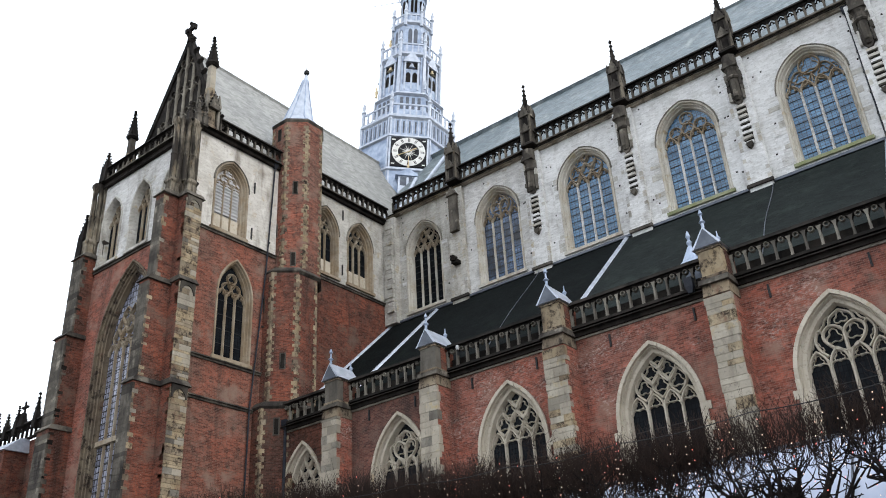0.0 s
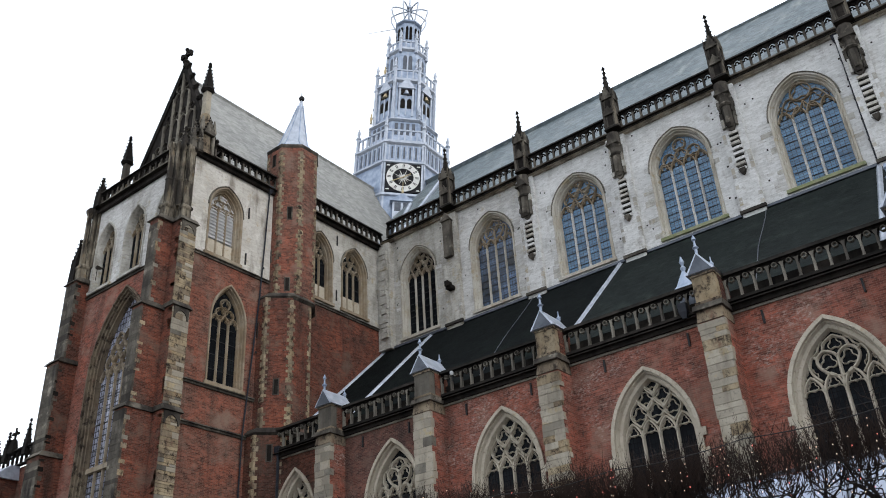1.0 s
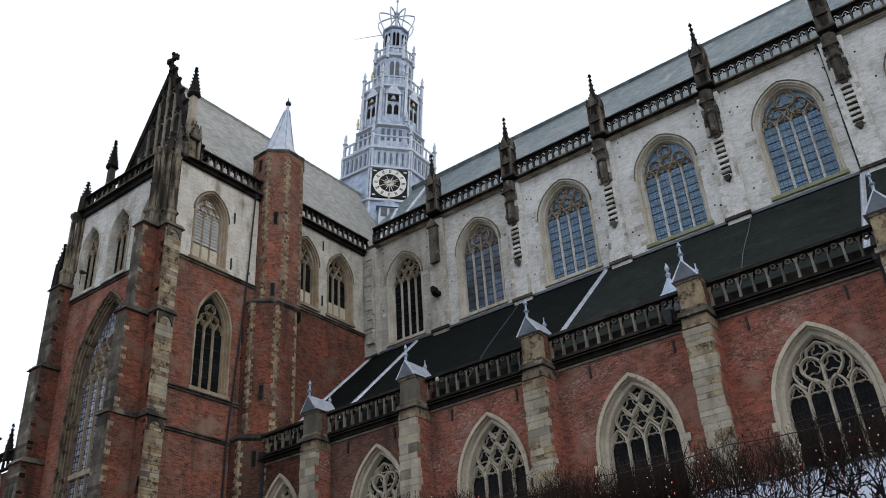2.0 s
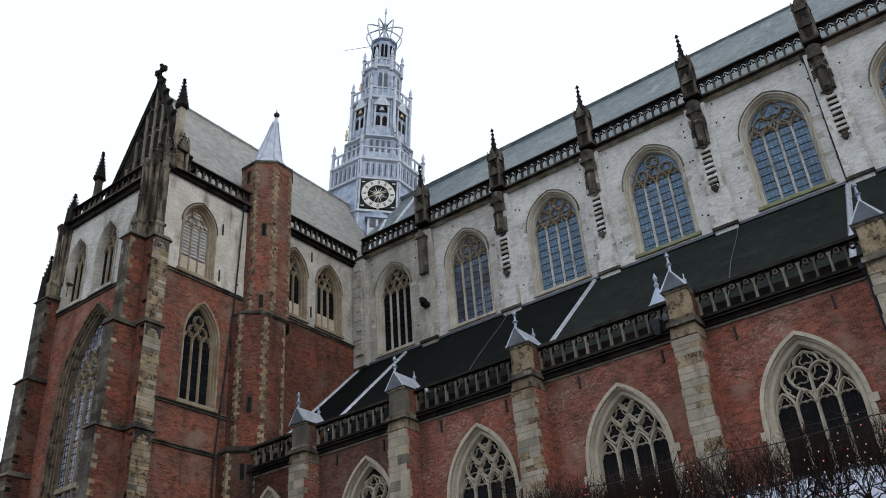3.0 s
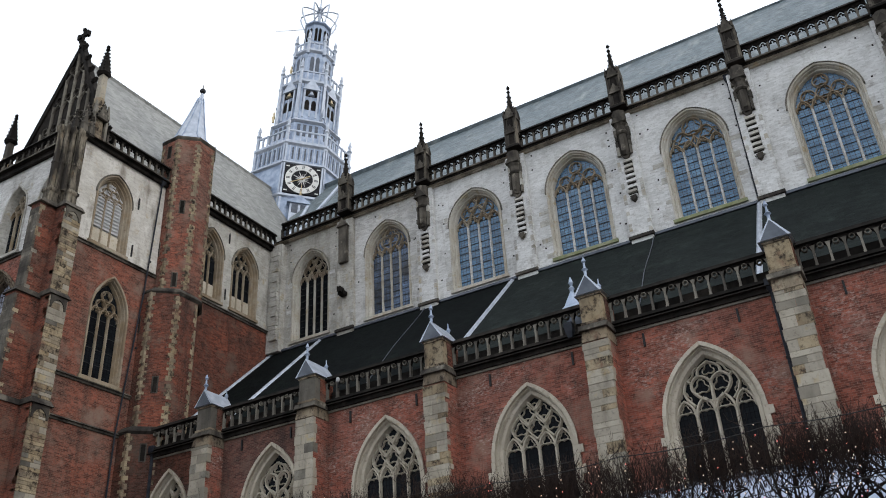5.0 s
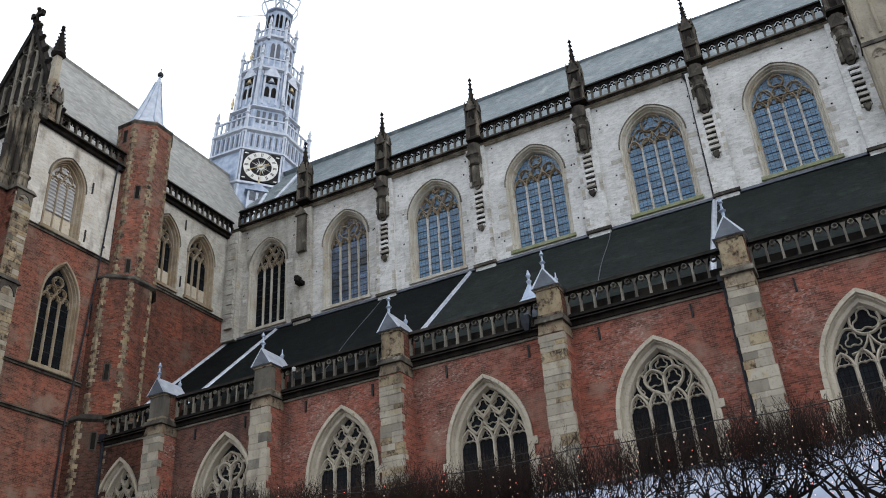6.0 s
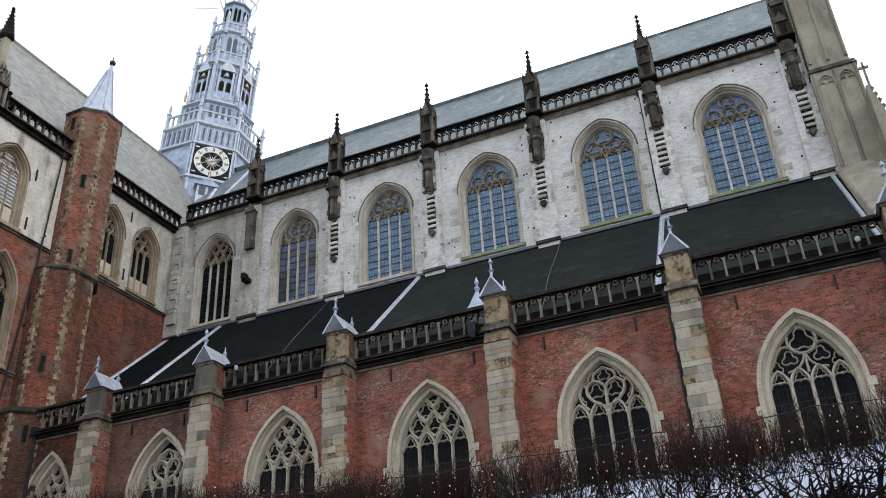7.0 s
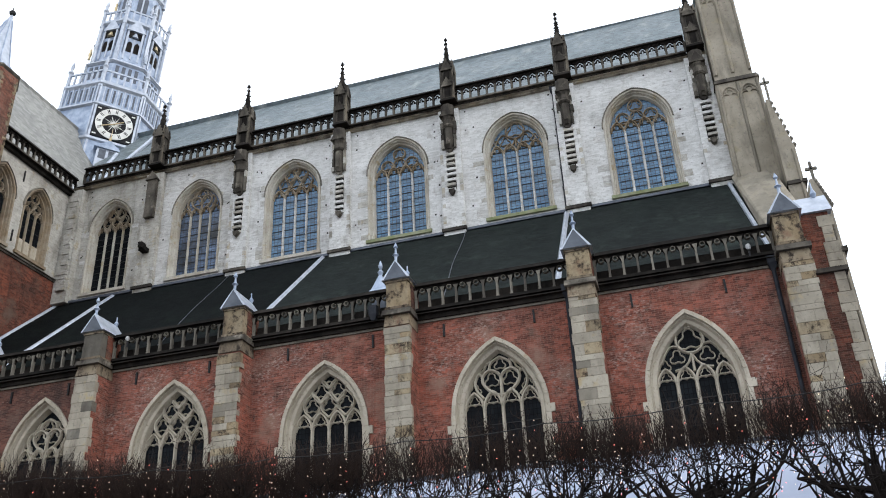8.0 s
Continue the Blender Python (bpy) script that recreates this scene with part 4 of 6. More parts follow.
def aisle_buttress(u, faces, head_mat, label, wide=0.92):
    top = thing("buttress", label, "buttress", "aisle buttresses")
    m = on_aisle
    hw = wide / 2
    part("core", MB().box(m, u - hw, u + hw, 0.0, 14.3, -0.1, 1.0), BRICK, top)
    z = 6.0
    while z < 14.25:
        h = rng.choice((0.2, 0.26, 0.3, 0.4))
        h = min(h, 14.3 - z)
        if h < 0.12:
            break
        left = rng.choice((0.0, 0.07, 0.15))
        cut = rng.choice((0.35, 0.5, 0.62, 1.0))
        spans_ = ((u - hw - 0.02, u - hw + wide * cut), (u - hw + wide * cut, u + hw + 0.02)) if cut < 1 else ((u - hw - 0.02, u + hw + 0.02),)
        for a, b in spans_:
            dp = 0.16 + (left if b > u else 0.1)
            a, b = a - (rng.choice((0.0, 0.0, 0.035)) if a < u - hw else 0.0), b + (rng.choice((-0.02, 0.0, 0.03)) if b > u + hw else 0.0)
            stone(m((a + b) / 2, z + h / 2, 1.04 - dp / 2 + rng.uniform(-0.008, 0.008)), b - a - 0.008, h - 0.012, dp, rng.choice(faces), top)
        z += h
    part("slope", MB().box(m, u - hw - 0.03, u + hw + 0.03, 14.3, 14.75, -0.1, 1.06, 0.02, 0.1), OCHRE_BLOCK, top)
    part("collar", MB().box(m, u - hw - 0.1, u + hw + 0.1, 14.75, 14.98, -0.1, 1.12, 0, 0.1), DARK, top)
    head = MB().box(m, u - hw + 0.04, u + hw - 0.04, 14.98, 16.2, -0.35, 0.92)
    part("head", head, head_mat, top)
    for zq in (15.02, 16.1):
        part("head_band", MB().box(m, u - hw, u + hw, zq, zq + 0.09, -0.35, 0.96), OCHRE_BLOCK, top)
    part("head_side", MB().box(m, u + hw - 0.04, u + hw - 0.015, 15.08, 16.18, -0.33, 0.55), BRICK_DARK, top)
    cap = MB().prism(m, [(u - hw - 0.1, 16.2), (u + hw + 0.1, 16.2), (u, 17.0)], -0.5, 1.05)
    cap_ob = part("lead_cap", cap, LEAD_SHEET, top, "pale lead gabled cap")
    gp = MB().prism(m, [(u - hw, 16.2), (u + hw, 16.2), (u, 16.92)], 1.05, 1.07)
    part("gable_face", gp, LEAD_DARK, cap_ob)
    c = m(u, 0, 0.95)[:2]
    fin = MB().turned(c, [(0.05, 16.9), (0.06, 17.15), (0.13, 17.22), (0.05, 17.3), (0.035, 17.5), (0.09, 17.56), (0.02, 17.75)], 8)
    part("finial", fin, LEAD, cap_ob, "turned lead finial")
    c2 = m(u, 0, -0.42)[:2]
    part("finial", MB().turned(c2, [(0.04, 16.9), (0.1, 17.1), (0.03, 17.2), (0.02, 17.4)], 8), LEAD, cap_ob)
    return top


for u in XA[:2]:
    aisle_buttress(u, (PALE, WEST, POST, WEST), POST, "brick buttress faced with darker grey stone under a lead-capped head")
for u in XA[2:]:
    aisle_buttress(u, (PALE, PALE, PALE, QUOIN, WEST), QUOIN, "brick buttress faced with pale sandstone blocks under a lead-capped head")


# ---- stair turret ----
TU = (-0.05, -8.2)


def quoin_mesh(wl, wr, h, mat):
    """A corner stone that wraps an octagon's edge."""
    key = ("quoin", wl, wr, round(h, 3), mat.name)
    if key not in stone_meshes:
        t = math.pi / 8
        sl, cl = math.sin(t), math.cos(t)
        pts = [(0.012, 0.0), (0.012 - wl * sl, wl * cl), (-0.1 - wl * sl, wl * cl - 0.05), (-0.1 - wr * sl, 0.05 - wr * cl), (0.012 - wr * sl, -wr * cl)]
        n = 5
        mb = MB().add([(x, y, -h / 2) for x, y in pts] + [(x, y, h / 2) for x, y in pts],
                      [tuple(range(n)), tuple(range(n, 2 * n))] + [(i, (i + 1) % n, n + (i + 1) % n, n + i) for i in range(n)])
        stone_meshes[key] = mb.mesh("stone", mat)
    return stone_meshes[key]


def turret():
    top = thing("stair_turret", "octagonal brick stair turret with pale quoins and a lead spirelet", "turret")
    part("lower_shaft", MB().turned((TU[0], TU[1] - 0.75), [(2.0, 0.0), (2.0, 16.0)], 8), BRICK_DARKEST, top)
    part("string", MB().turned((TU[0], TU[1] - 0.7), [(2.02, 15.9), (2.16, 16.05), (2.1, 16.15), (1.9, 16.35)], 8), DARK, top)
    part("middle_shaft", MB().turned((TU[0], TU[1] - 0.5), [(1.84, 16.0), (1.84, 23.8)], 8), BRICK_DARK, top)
    part("string", MB().turned((TU[0], TU[1] - 0.4), [(1.86, 23.7), (2.0, 23.85), (1.94, 23.95), (1.66, 24.2)], 8), DARK, top)
    part("upper_shaft", MB().turned(TU, [(1.62, 23.9), (1.62, 34.4)], 8), BRICK_BUFF, top)
    part("cornice", MB().turned(TU, [(1.58, 34.25), (1.69, 34.45), (1.69, 34.55), (1.5, 34.6)], 8), DARK, top)
    part("spirelet", MB().turned(TU, [(1.66, 34.56), (1.28, 34.8), (0.96, 35.3), (0.55, 37.1, 0.25), (0.17, 39.0, 0.5), (0.05, 39.6, 0.58)], 8), LEAD_SHEET, top, "pale lead octagonal spirelet")
    part("finial", MB().turned(TU, [(0.05, 39.5, 0.58), (0.17, 39.6, 0.58), (0.2, 39.72, 0.58), (0.13, 39.84, 0.58), (0.035, 39.9, 0.58), (0.02, 40.2, 0.58)], 8), IRON, top)
    for q in range(8):
        a = radians(22.5 + 45 * q)
        pts = [(TU[0] + (r + 0.01) * math.cos(a), TU[1] + (r + 0.01) * math.sin(a) + dy, z) for r, z, dy in ((1.66, 34.56, 0), (1.28, 34.8, 0), (0.96, 35.3, 0), (0.55, 37.1, 0.25), (0.17, 39.0, 0.5))]
        part("lead_roll", MB().tube(pts, [0.04] * 5, 5), LEAD, top)
    for cz, r0, z0, z1 in (((TU[0], TU[1] - 0.75), 2.0, 8.0, 15.8), ((TU[0], TU[1] - 0.5), 1.84, 16.4, 23.6), (TU, 1.625, 24.3, 34.0)):
        for q in (5, 6, 7, 0):
            a = radians(22.5 + 45 * q)
            z = z0
            i = 0
            while z < z1:
                h = rng.choice((0.16, 0.21, 0.28))
                if rng.random() < 0.93:
                    ob = new("stone", quoin_mesh(0.24 if i % 2 else 0.12, 0.12 if i % 2 else 0.24, h - 0.01, QUOIN if rng.random() < 0.6 else OCHRE_BLOCK))
                    ob.location, ob.rotation_euler[2], ob.parent = (cz[0] + (r0 + 0.006) * math.cos(a), cz[1] + (r0 + 0.006) * math.sin(a), z + h / 2), a, top
                z += h
                i += 1
    for q, z, cz, r in ((5, 33.6, TU, 1.6), (6, 29.6, TU, 1.6), (5, 26.9, TU, 1.6), (6, 24.9, TU, 1.6), (5, 22.0, (TU[0], TU[1] - 0.5), 1.84), (6, 18.6, (TU[0], TU[1] - 0.5), 1.84), (6, 15.0, (TU[0], TU[1] - 0.75), 2.0)):
        a = radians(45 + 45 * q)
        ap = r * math.cos(math.pi / 8)
        fx = lambda u, zz, d, a=a, ap=ap, cz=cz: (cz[0] + (ap + d) * math.cos(a) - u * math.sin(a), cz[1] + (ap + d) * math.sin(a) + u * math.cos(a), zz)
        sf = part("slit_frame", MB().box(fx, -0.17, 0.17, z - 0.46, z + 0.46, -0.1, 0.02), DARK, top)
        # black plate on the frame, painting the dark of the slit
        part("slit", MB().box(fx, -0.1, 0.1, z - 0.4, z + 0.4, -0.05, 0.03), BLACK, sf, "dark slit window")
    return top


turret()

# ---- putlog holes and bare stones on the clerestory ----
wall_bays = [ob for ob in scene.objects if ob.name.startswith("wall_clerestory")]
# each hole is a black plate on the wall, its shade painted
hole_mesh = MB().box(lambda u, z, d: (u, -d, z), -0.045, 0.045, -0.05, 0.05, -0.1, 0.006).mesh("putlog_hole", BLACK)
for k in range(6):
    a = XN[k - 1] + 0.75 if k else 1.2
    b = XN[k] - 0.75
    c, w, zb, zs, za = NAVE_WIN[k]
    home = wall_bays[0] if k == 0 else wall_bays[-1]
    for z in (25.2, 26.9, 28.6, 30.2, 31.1):
        for x in (a + 0.15, c - w / 2 - 0.45, c + w / 2 + 0.4, b - 0.1) + ((c - 0.9, c + 0.8) if z > 31 else ()):
            if rng.random() < 0.42:
                ob = new("putlog_hole", hole_mesh)
                ob.location, ob.parent = (x + rng.uniform(-0.12, 0.12), 0, z + rng.uniform(-0.25, 0.25)), home
    for s in (-1, 1):
        z = zb + 0.1
        while z < zs + 0.4:
            h = rng.choice((0.26, 0.32, 0.4))
            if rng.random() < (0.5 if s < 0 else 0.3):
                ln = rng.choice((0.3, 0.42, 0.6))
                stone((c + s * (w / 2 + ln / 2 + 0.02), 0.05, z + h / 2), ln, h - 0.03, 0.125, rng.choice((GREYWASH, WORN, WORN)), home)
            z += h

# ---- small fittings on the aisle parapet ----
for x, y, z in ((12.72, -10.05, 15.95), (37.3, -10.05, 15.45)):
    lamp = thing("floodlight", "small white floodlight fixed to the aisle parapet", "floodlight", "floodlights")
    part("bracket", MB().box(lambda u, q, d: (x + u, y - d, q), -0.03, 0.03, z - 0.35, z, -0.02, 0.04), IRON, lamp)
    part("housing", MB().turned((x, y - 0.05), [(0.06, z - 0.09), (0.09, z), (0.08, z + 0.09), (0.03, z + 0.12)], 8), LOUVRE, lamp)
cap2 = thing("lead_ventilator", "small lead-clad gablet with finial behind the aisle parapet", "roof vent")
part("post", MB().turned((23.4, -8.9), [(0.4, 15.2), (0.4, 16.7)], 4, 45), LEAD_DARK, cap2)
part("roof", MB().turned((23.4, -8.9), [(0.52, 16.65), (0.42, 16.75), (0.05, 17.5)], 4, 45), LEAD, cap2)
part("finial", MB().turned((23.4, -8.9), [(0.05, 17.4), (0.12, 17.6), (0.04, 17.7), (0.1, 17.85), (0.02, 18.1)], 8), LEAD, cap2)
tagged(part("hopper_head", MB().turned((23.55, YA - 0.3), [(0.12, 14.95), (0.22, 15.2), (0.22, 15.55)], 4, 45), PIPE), "blue-grey lead hopper head on the aisle parapet", "hopper")


# ---- transept corner buttresses ----
def block_quoins(top, x0, y, side, z0, z1, stones):
    """Alternating stones up one outer edge of a brick buttress."""
    z, i = z0, 0
    while z < z1 - 0.15:
        h = rng.choice((0.14, 0.2, 0.26))
        h = min(h, z1 - z)
        a, b = (0.36, 0.14) if i % 2 else (0.2, 0.3)
        if rng.random() < (0.25 if i % 2 else 0.6):
            stone((x0 - a / 2 + 0.012, y + side * (b / 2 - 0.012), z + h / 2), a, h - 0.015, b, rng.choice(stones), top)
        z += h
        i += 1


def corner_buttress(x0, x1, fronts, name_label, stones, face):
    """A stepped brick buttress on the transept front, with a stone face and quoins."""
    top = thing("corner_buttress", name_label, "buttress", "transept buttresses")
    zs = (0.0, 16.0, 21.2, 26.2)
    for k, yf in enumerate(fronts):
        z0, z1 = zs[k], zs[k + 1]
        w = 0.04 * k
        part("stage", MB().add([(x0 + w, yf, z0), (x1 - w, yf, z0), (x1 - w, YF + 0.2, z0), (x0 + w, YF + 0.2, z0),
                                (x0 + w, yf, z1), (x1 - w, yf, z1), (x1 - w, YF + 0.2, z1), (x0 + w, YF + 0.2, z1)],
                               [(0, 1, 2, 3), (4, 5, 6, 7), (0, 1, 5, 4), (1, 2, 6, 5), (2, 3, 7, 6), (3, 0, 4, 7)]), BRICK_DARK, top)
        part("offset", MB().add([(x0 - 0.1, yf - 0.12, z1 - 0.12), (x1 + 0.1, yf - 0.12, z1 - 0.12), (x1 + 0.1, YF, z1 - 0.12), (x0 - 0.1, YF, z1 - 0.12),
                                 (x0, yf + 0.1, z1 + 0.16), (x1, yf + 0.1, z1 + 0.16), (x1, YF, z1 + 0.16), (x0, YF, z1 + 0.16)],
                                [(0, 1, 2, 3), (4, 5, 6, 7), (0, 1, 5, 4), (1, 2, 6, 5), (2, 3, 7, 6), (3, 0, 4, 7)]), DARK, top)
        zz = max(z0, 8.0) + 0.2
        zt = z1 - 0.2
        while zz < zt - 0.2:
            h = rng.choice((0.2, 0.28, 0.36))
            h = min(h, zt - zz)
            stone(((x0 + x1) / 2, yf + 0.04, zz + h / 2), x1 - x0 - 2 * w + 0.02, h - 0.012, 0.12, rng.choice(face), top)
            zz += h
        block_quoins(top, x1 - w, yf + 0.02, 1, max(z0, 8.0) + 0.2, z1 - 0.2, stones)
    return top


corner_buttress(-0.6, 0.2, (-17.85, -17.65, -17.3), "stepped corner buttress of dark brick with stone quoins", (POST, QUOIN, OCHRE_BLOCK), (DARK,))
corner_buttress(-9.9, -8.75, (-16.75, -16.6, -16.3), "sooty stepped corner buttress at the far side of the front", (DARK, BLACK, DARK), (DARK,))


def side_buttress():
    top = thing("side_buttress", "pale sandstone-faced side buttress at the transept corner", "buttress", "transept buttresses")
    zs = (0.0, 16.0, 21.3, 26.2)
    for k in range(3):
        x1 = 1.0 - 0.08 * k
        z0, z1 = zs[k], zs[k + 1]
        part("stage", MB().box(on_transept, -16.42, -15.45, z0, z1, -0.2, x1 - 0.05), BRICK_DARK, top)
        part("offset", MB().box(on_transept, -16.52, -15.35, z1 - 0.12, z1 + 0.18, -0.2, x1 + 0.14, 0.08, 0.2), DARK, top)
        zz = max(z0, 8.0) + 0.2
        while zz < z1 - 0.3:
            h = min(rng.choice((0.13, 0.17, 0.22, 0.3)), z1 - 0.14 - zz)
            dp = rng.choice((0.2, 0.34))
            kind = rng.random()
            if kind < 0.45:
                stone((x1 - dp / 2, -15.93, zz + h / 2), dp, h - 0.015, 0.98, rng.choice((QUOIN, OCHRE_BLOCK, QUOIN, PALE)), top)
            else:
                cut = rng.choice((0.32, 0.48, 0.62))
                stone((x1 - dp / 2, -16.42 + cut / 2, zz + h / 2), dp, h - 0.015, cut - 0.012, rng.choice((OCHRE_BLOCK, QUOIN, QUOIN, POST)), top)
                stone((x1 - 0.11, -15.44 - (0.98 - cut) / 2, zz + h / 2), 0.2, h - 0.015, 0.98 - cut - 0.012, rng.choice((OCHRE_BLOCK, POST, PALE, QUOIN)), top)
            zz += h
        part("hood", MB().prism(on_transept, arch(-15.93, 0.7, z1 - 0.75, z1 - 0.3, 0, 5) + [(-15.5, z1 - 0.75), (-15.5, z1 - 0.14), (-16.36, z1 - 0.14), (-16.36, z1 - 0.75)], x1 - 0.02, x1 + 0.05), DARK, top)
    return top


side_buttress()


def corner_pinnacle(x, y, z0, zs, zt, label, neck):
    """A cluster of dark shafts over a corner buttress, ending in a crocketed spire."""
    top = thing("corner_pinnacle", label, "pinnacle", "transept pinnacles")
    for dx, dy, w in ((0.62, -1.2, 0.17), (0.5, -0.85, 0.11), (0.1, -1.95, 0.17), (0.36, -1.78, 0.1), (0.5, -1.5, 0.14), (-0.25, -1.75, 0.1), (0.28, -1.62, 0.09), (0.6, -0.98, 0.08)):
        c = (x + dx, y + dy)
        part("shaft", MB().turned(c, [(w * 1.25, z0 + 0.9), (w, z0 + 1.1), (w, z0 + 2.5), (w * 1.25, z0 + 2.56), (w * 0.9, z0 + 2.7), (w * 0.85, 30.7), (w * 1.5, 30.95), (w * 1.5, 31.15), (w * 0.5, 31.3)], 4, 45), STREAKED, top)
    for dx, dy, z, h in ((0.72, -1.3, 31.2, 1.5), (0.3, -1.75, 31.2, 1.1), (0.85, -0.8, 31.2, 0.9)):
        part("small_spire", crocketed(MB().turned((x + dx * 0.7, y + dy * 0.75), [(0.22, z - 0.1), (0.2, z + 0.45)], 4, 45), (x + dx * 0.7, y + dy * 0.75), 0.2, z + 0.4, z + 0.4 + h, 4), DARK, top)
    part("crown_moulding", MB().turned((x + 0.2, y - 0.95), [(0.6, 31.0), (0.78, 31.15), (0.74, 31.25), (0.5, 31.4)], 4, 45), BLACK, top)
    part("core", MB().add([(x - 0.4, y - 1.6, z0), (x + 0.4, y - 1.6, z0), (x + 0.4, y - 0.6, z0), (x - 0.4, y - 0.6, z0), (x - 0.4, y - 1.5, 31.2), (x + 0.38, y - 1.5, 31.2), (x + 0.38, y - 0.6, 31.2), (x - 0.4, y - 0.6, 31.2)], [(0, 1, 2, 3), (4, 5, 6, 7), (0, 1, 5, 4), (1, 2, 6, 5), (2, 3, 7, 6), (3, 0, 4, 7)]), STREAKED, top)
    for px, py in ((x + 0.6, y - 1.15), (x + 0.12, y - 1.88)):
        part("pedestal", MB().turned((px, py), [(0.36, z0), (0.36, z0 + 0.7), (0.45, z0 + 0.8), (0.45, z0 + 0.92), (0.24, z0 + 1.1)], 4, 45), STREAKED, top)
    hd = MB().turned((x, y), [(0.6, 31.3), (0.62, 31.5), (0.44, 31.7), (0.42, 33.0), (0.54, 33.1), (0.48, 33.25), (0.32, 33.7), (0.28, 34.3)], 8)
    part("head", hd, OCHRE_BLOCK, top)
    for i in range(4):
        a = radians(45 + 90 * i)
        part("corner_shaft", MB().turned((x + 0.56 * math.cos(a), y + 0.56 * math.sin(a)), [(0.11, 31.5), (0.1, 32.9), (0.17, 33.0), (0.04, 33.9)], 4, 45), POST, top)
    for i in range(4):
        a = radians(90 * i)
        fx = lambda u, z, d, a=a: (x + (0.5 + d) * math.cos(a) - u * math.sin(a), y + (0.5 + d) * math.sin(a) + u * math.cos(a), z)
        part("gablet", MB().prism(fx, [(-0.36, 32.7), (0.36, 32.7), (0.0, 33.75)], -0.1, 0.12), DARK, top)
        for q in range(4):
            for sg in (-1, 1):
                u, z = sg * (0.36 - 0.09 * q), 32.75 + 0.26 * q
                part("crocket", MB().turned(fx(u, 0, 0.05)[:2], [(0.02, z), (0.075, z + 0.07), (0.02, z + 0.16)], 5), BLACK, top)
    part("neck", MB().turned((x, y), [(0.27, 33.6), (0.24, zt - 2.1)], 4, 45), neck, top)
    part("spire", crocketed(MB().turned((x, y), [(0.3, zt - 2.3), (0.42, zt - 2.15), (0.3, zt - 2.0)], 8), (x, y), 0.36, zt - 2.1, zt, 8), BLACK, top)
    return top


corner_pinnacle(-0.35, -14.75, 26.3, 34.0, 38.3, "clustered dark pinnacle with crockets over the transept corner", PALE)
corner_pinnacle(-9.3, -14.0, 26.3, 34.0, 37.8, "slim dark crocketed pinnacle on the transept front", DARK)
for x, y, zb, zt in ((-8.9, -15.6, 31.3, 33.5), (-9.7, -15.95, 26.3, 29.3)):
    sp = thing("small_pinnacle", "small blackened pinnacle with crockets", "pinnacle", "transept pinnacles")
    part("shaft", MB().turned((x, y), [(0.4, zb), (0.34, zb + 0.5 * (zt - zb))], 4, 45), BLACK, sp)
    part("spire", crocketed(MB(), (x, y), 0.34, zb + 0.45 * (zt - zb), zt, 6), BLACK, sp)


def gable():
    top = thing("gable", "steep blackened stone gable with blind tracery and crockets", "gable")
    m = lambda u, z, d: (u, -13.45 - d, z)
    part("wall", MB().prism(m, [(-10.6, 31.2), (-0.25, 31.2), (TX, 41.5)], -0.25, 0.0), BLACK, top)
    for s in (-1, 1):
        foot, head = (TX + (4.7 if s > 0 else -5.95), 31.15), (TX, 41.75)
        dx, dz = head[0] - foot[0], head[1] - foot[1]
        part("coping", MB().prism(m, [foot, head, (head[0], head[1] - 0.75), (foot[0] - s * 0.32, foot[1])], -0.3, 0.12), BLACK, top)
        for i in range(9 if s > 0 else 0):
            q = (i + 0.6) / 9.3
            kb = MB()
            cx, cz = foot[0] + dx * q + s * 0.08, foot[1] + dz * q + 0.06
            for a, r in ((0.0, 0.14), (0.16, 0.2), (0.32, 0.15)):
                kb.turned((cx + s * a * 0.75, -13.65 + a * 0.1), [(0.03, cz + a * 0.5 - r), (r, cz + a * 0.5), (0.04, cz + a * 0.5 + r)], 6)
            part("crocket", kb, BLACK, top)
    for i in range(-5, 6):
        u = TX + i * 0.78
        zt = 41.2 - abs(u - TX) / 4.55 * 10.3
        if zt > 32.0:
            part("rib", MB().bar(m, [(u, 31.25), (u, zt - 0.35)], 0.13, 0.0, 0.16), POST, top)
    for r in range(4):
        z = 32.6 + r * 2.05
        n = 5 - r
        for i in range(-n, n):
            c = TX + (i + 0.5) * 0.78
            if z + 0.9 < 41.0 - abs(c - TX) / 4.55 * 10.3:
                part("blind_arch", MB().bar(m, arch(c, 0.76, z, z + 0.62, 0, 4), 0.1, 0.0, 0.13), POST, top)
                part("blind_ring", MB().bar(m, circle(c, z + 0.95, 0.24, 10), 0.08, 0.0, 0.12), DARK, top)
    cr = MB().turned((TX, -13.5), [(0.2, 41.3), (0.16, 41.7), (0.26, 41.85), (0.1, 42.0), (0.09, 42.75), (0.16, 42.9), (0.04, 43.05)], 6)
    cr.box(m, TX - 0.42, TX + 0.42, 42.3, 42.52, -0.06, 0.14).box(m, TX - 0.5, TX - 0.3, 42.22, 42.6, -0.08, 0.16).box(m, TX + 0.3, TX + 0.5, 42.22, 42.6, -0.08, 0.16)
    part("cross", cr, BLACK, top, "leafy stone cross")
    return top


gable()


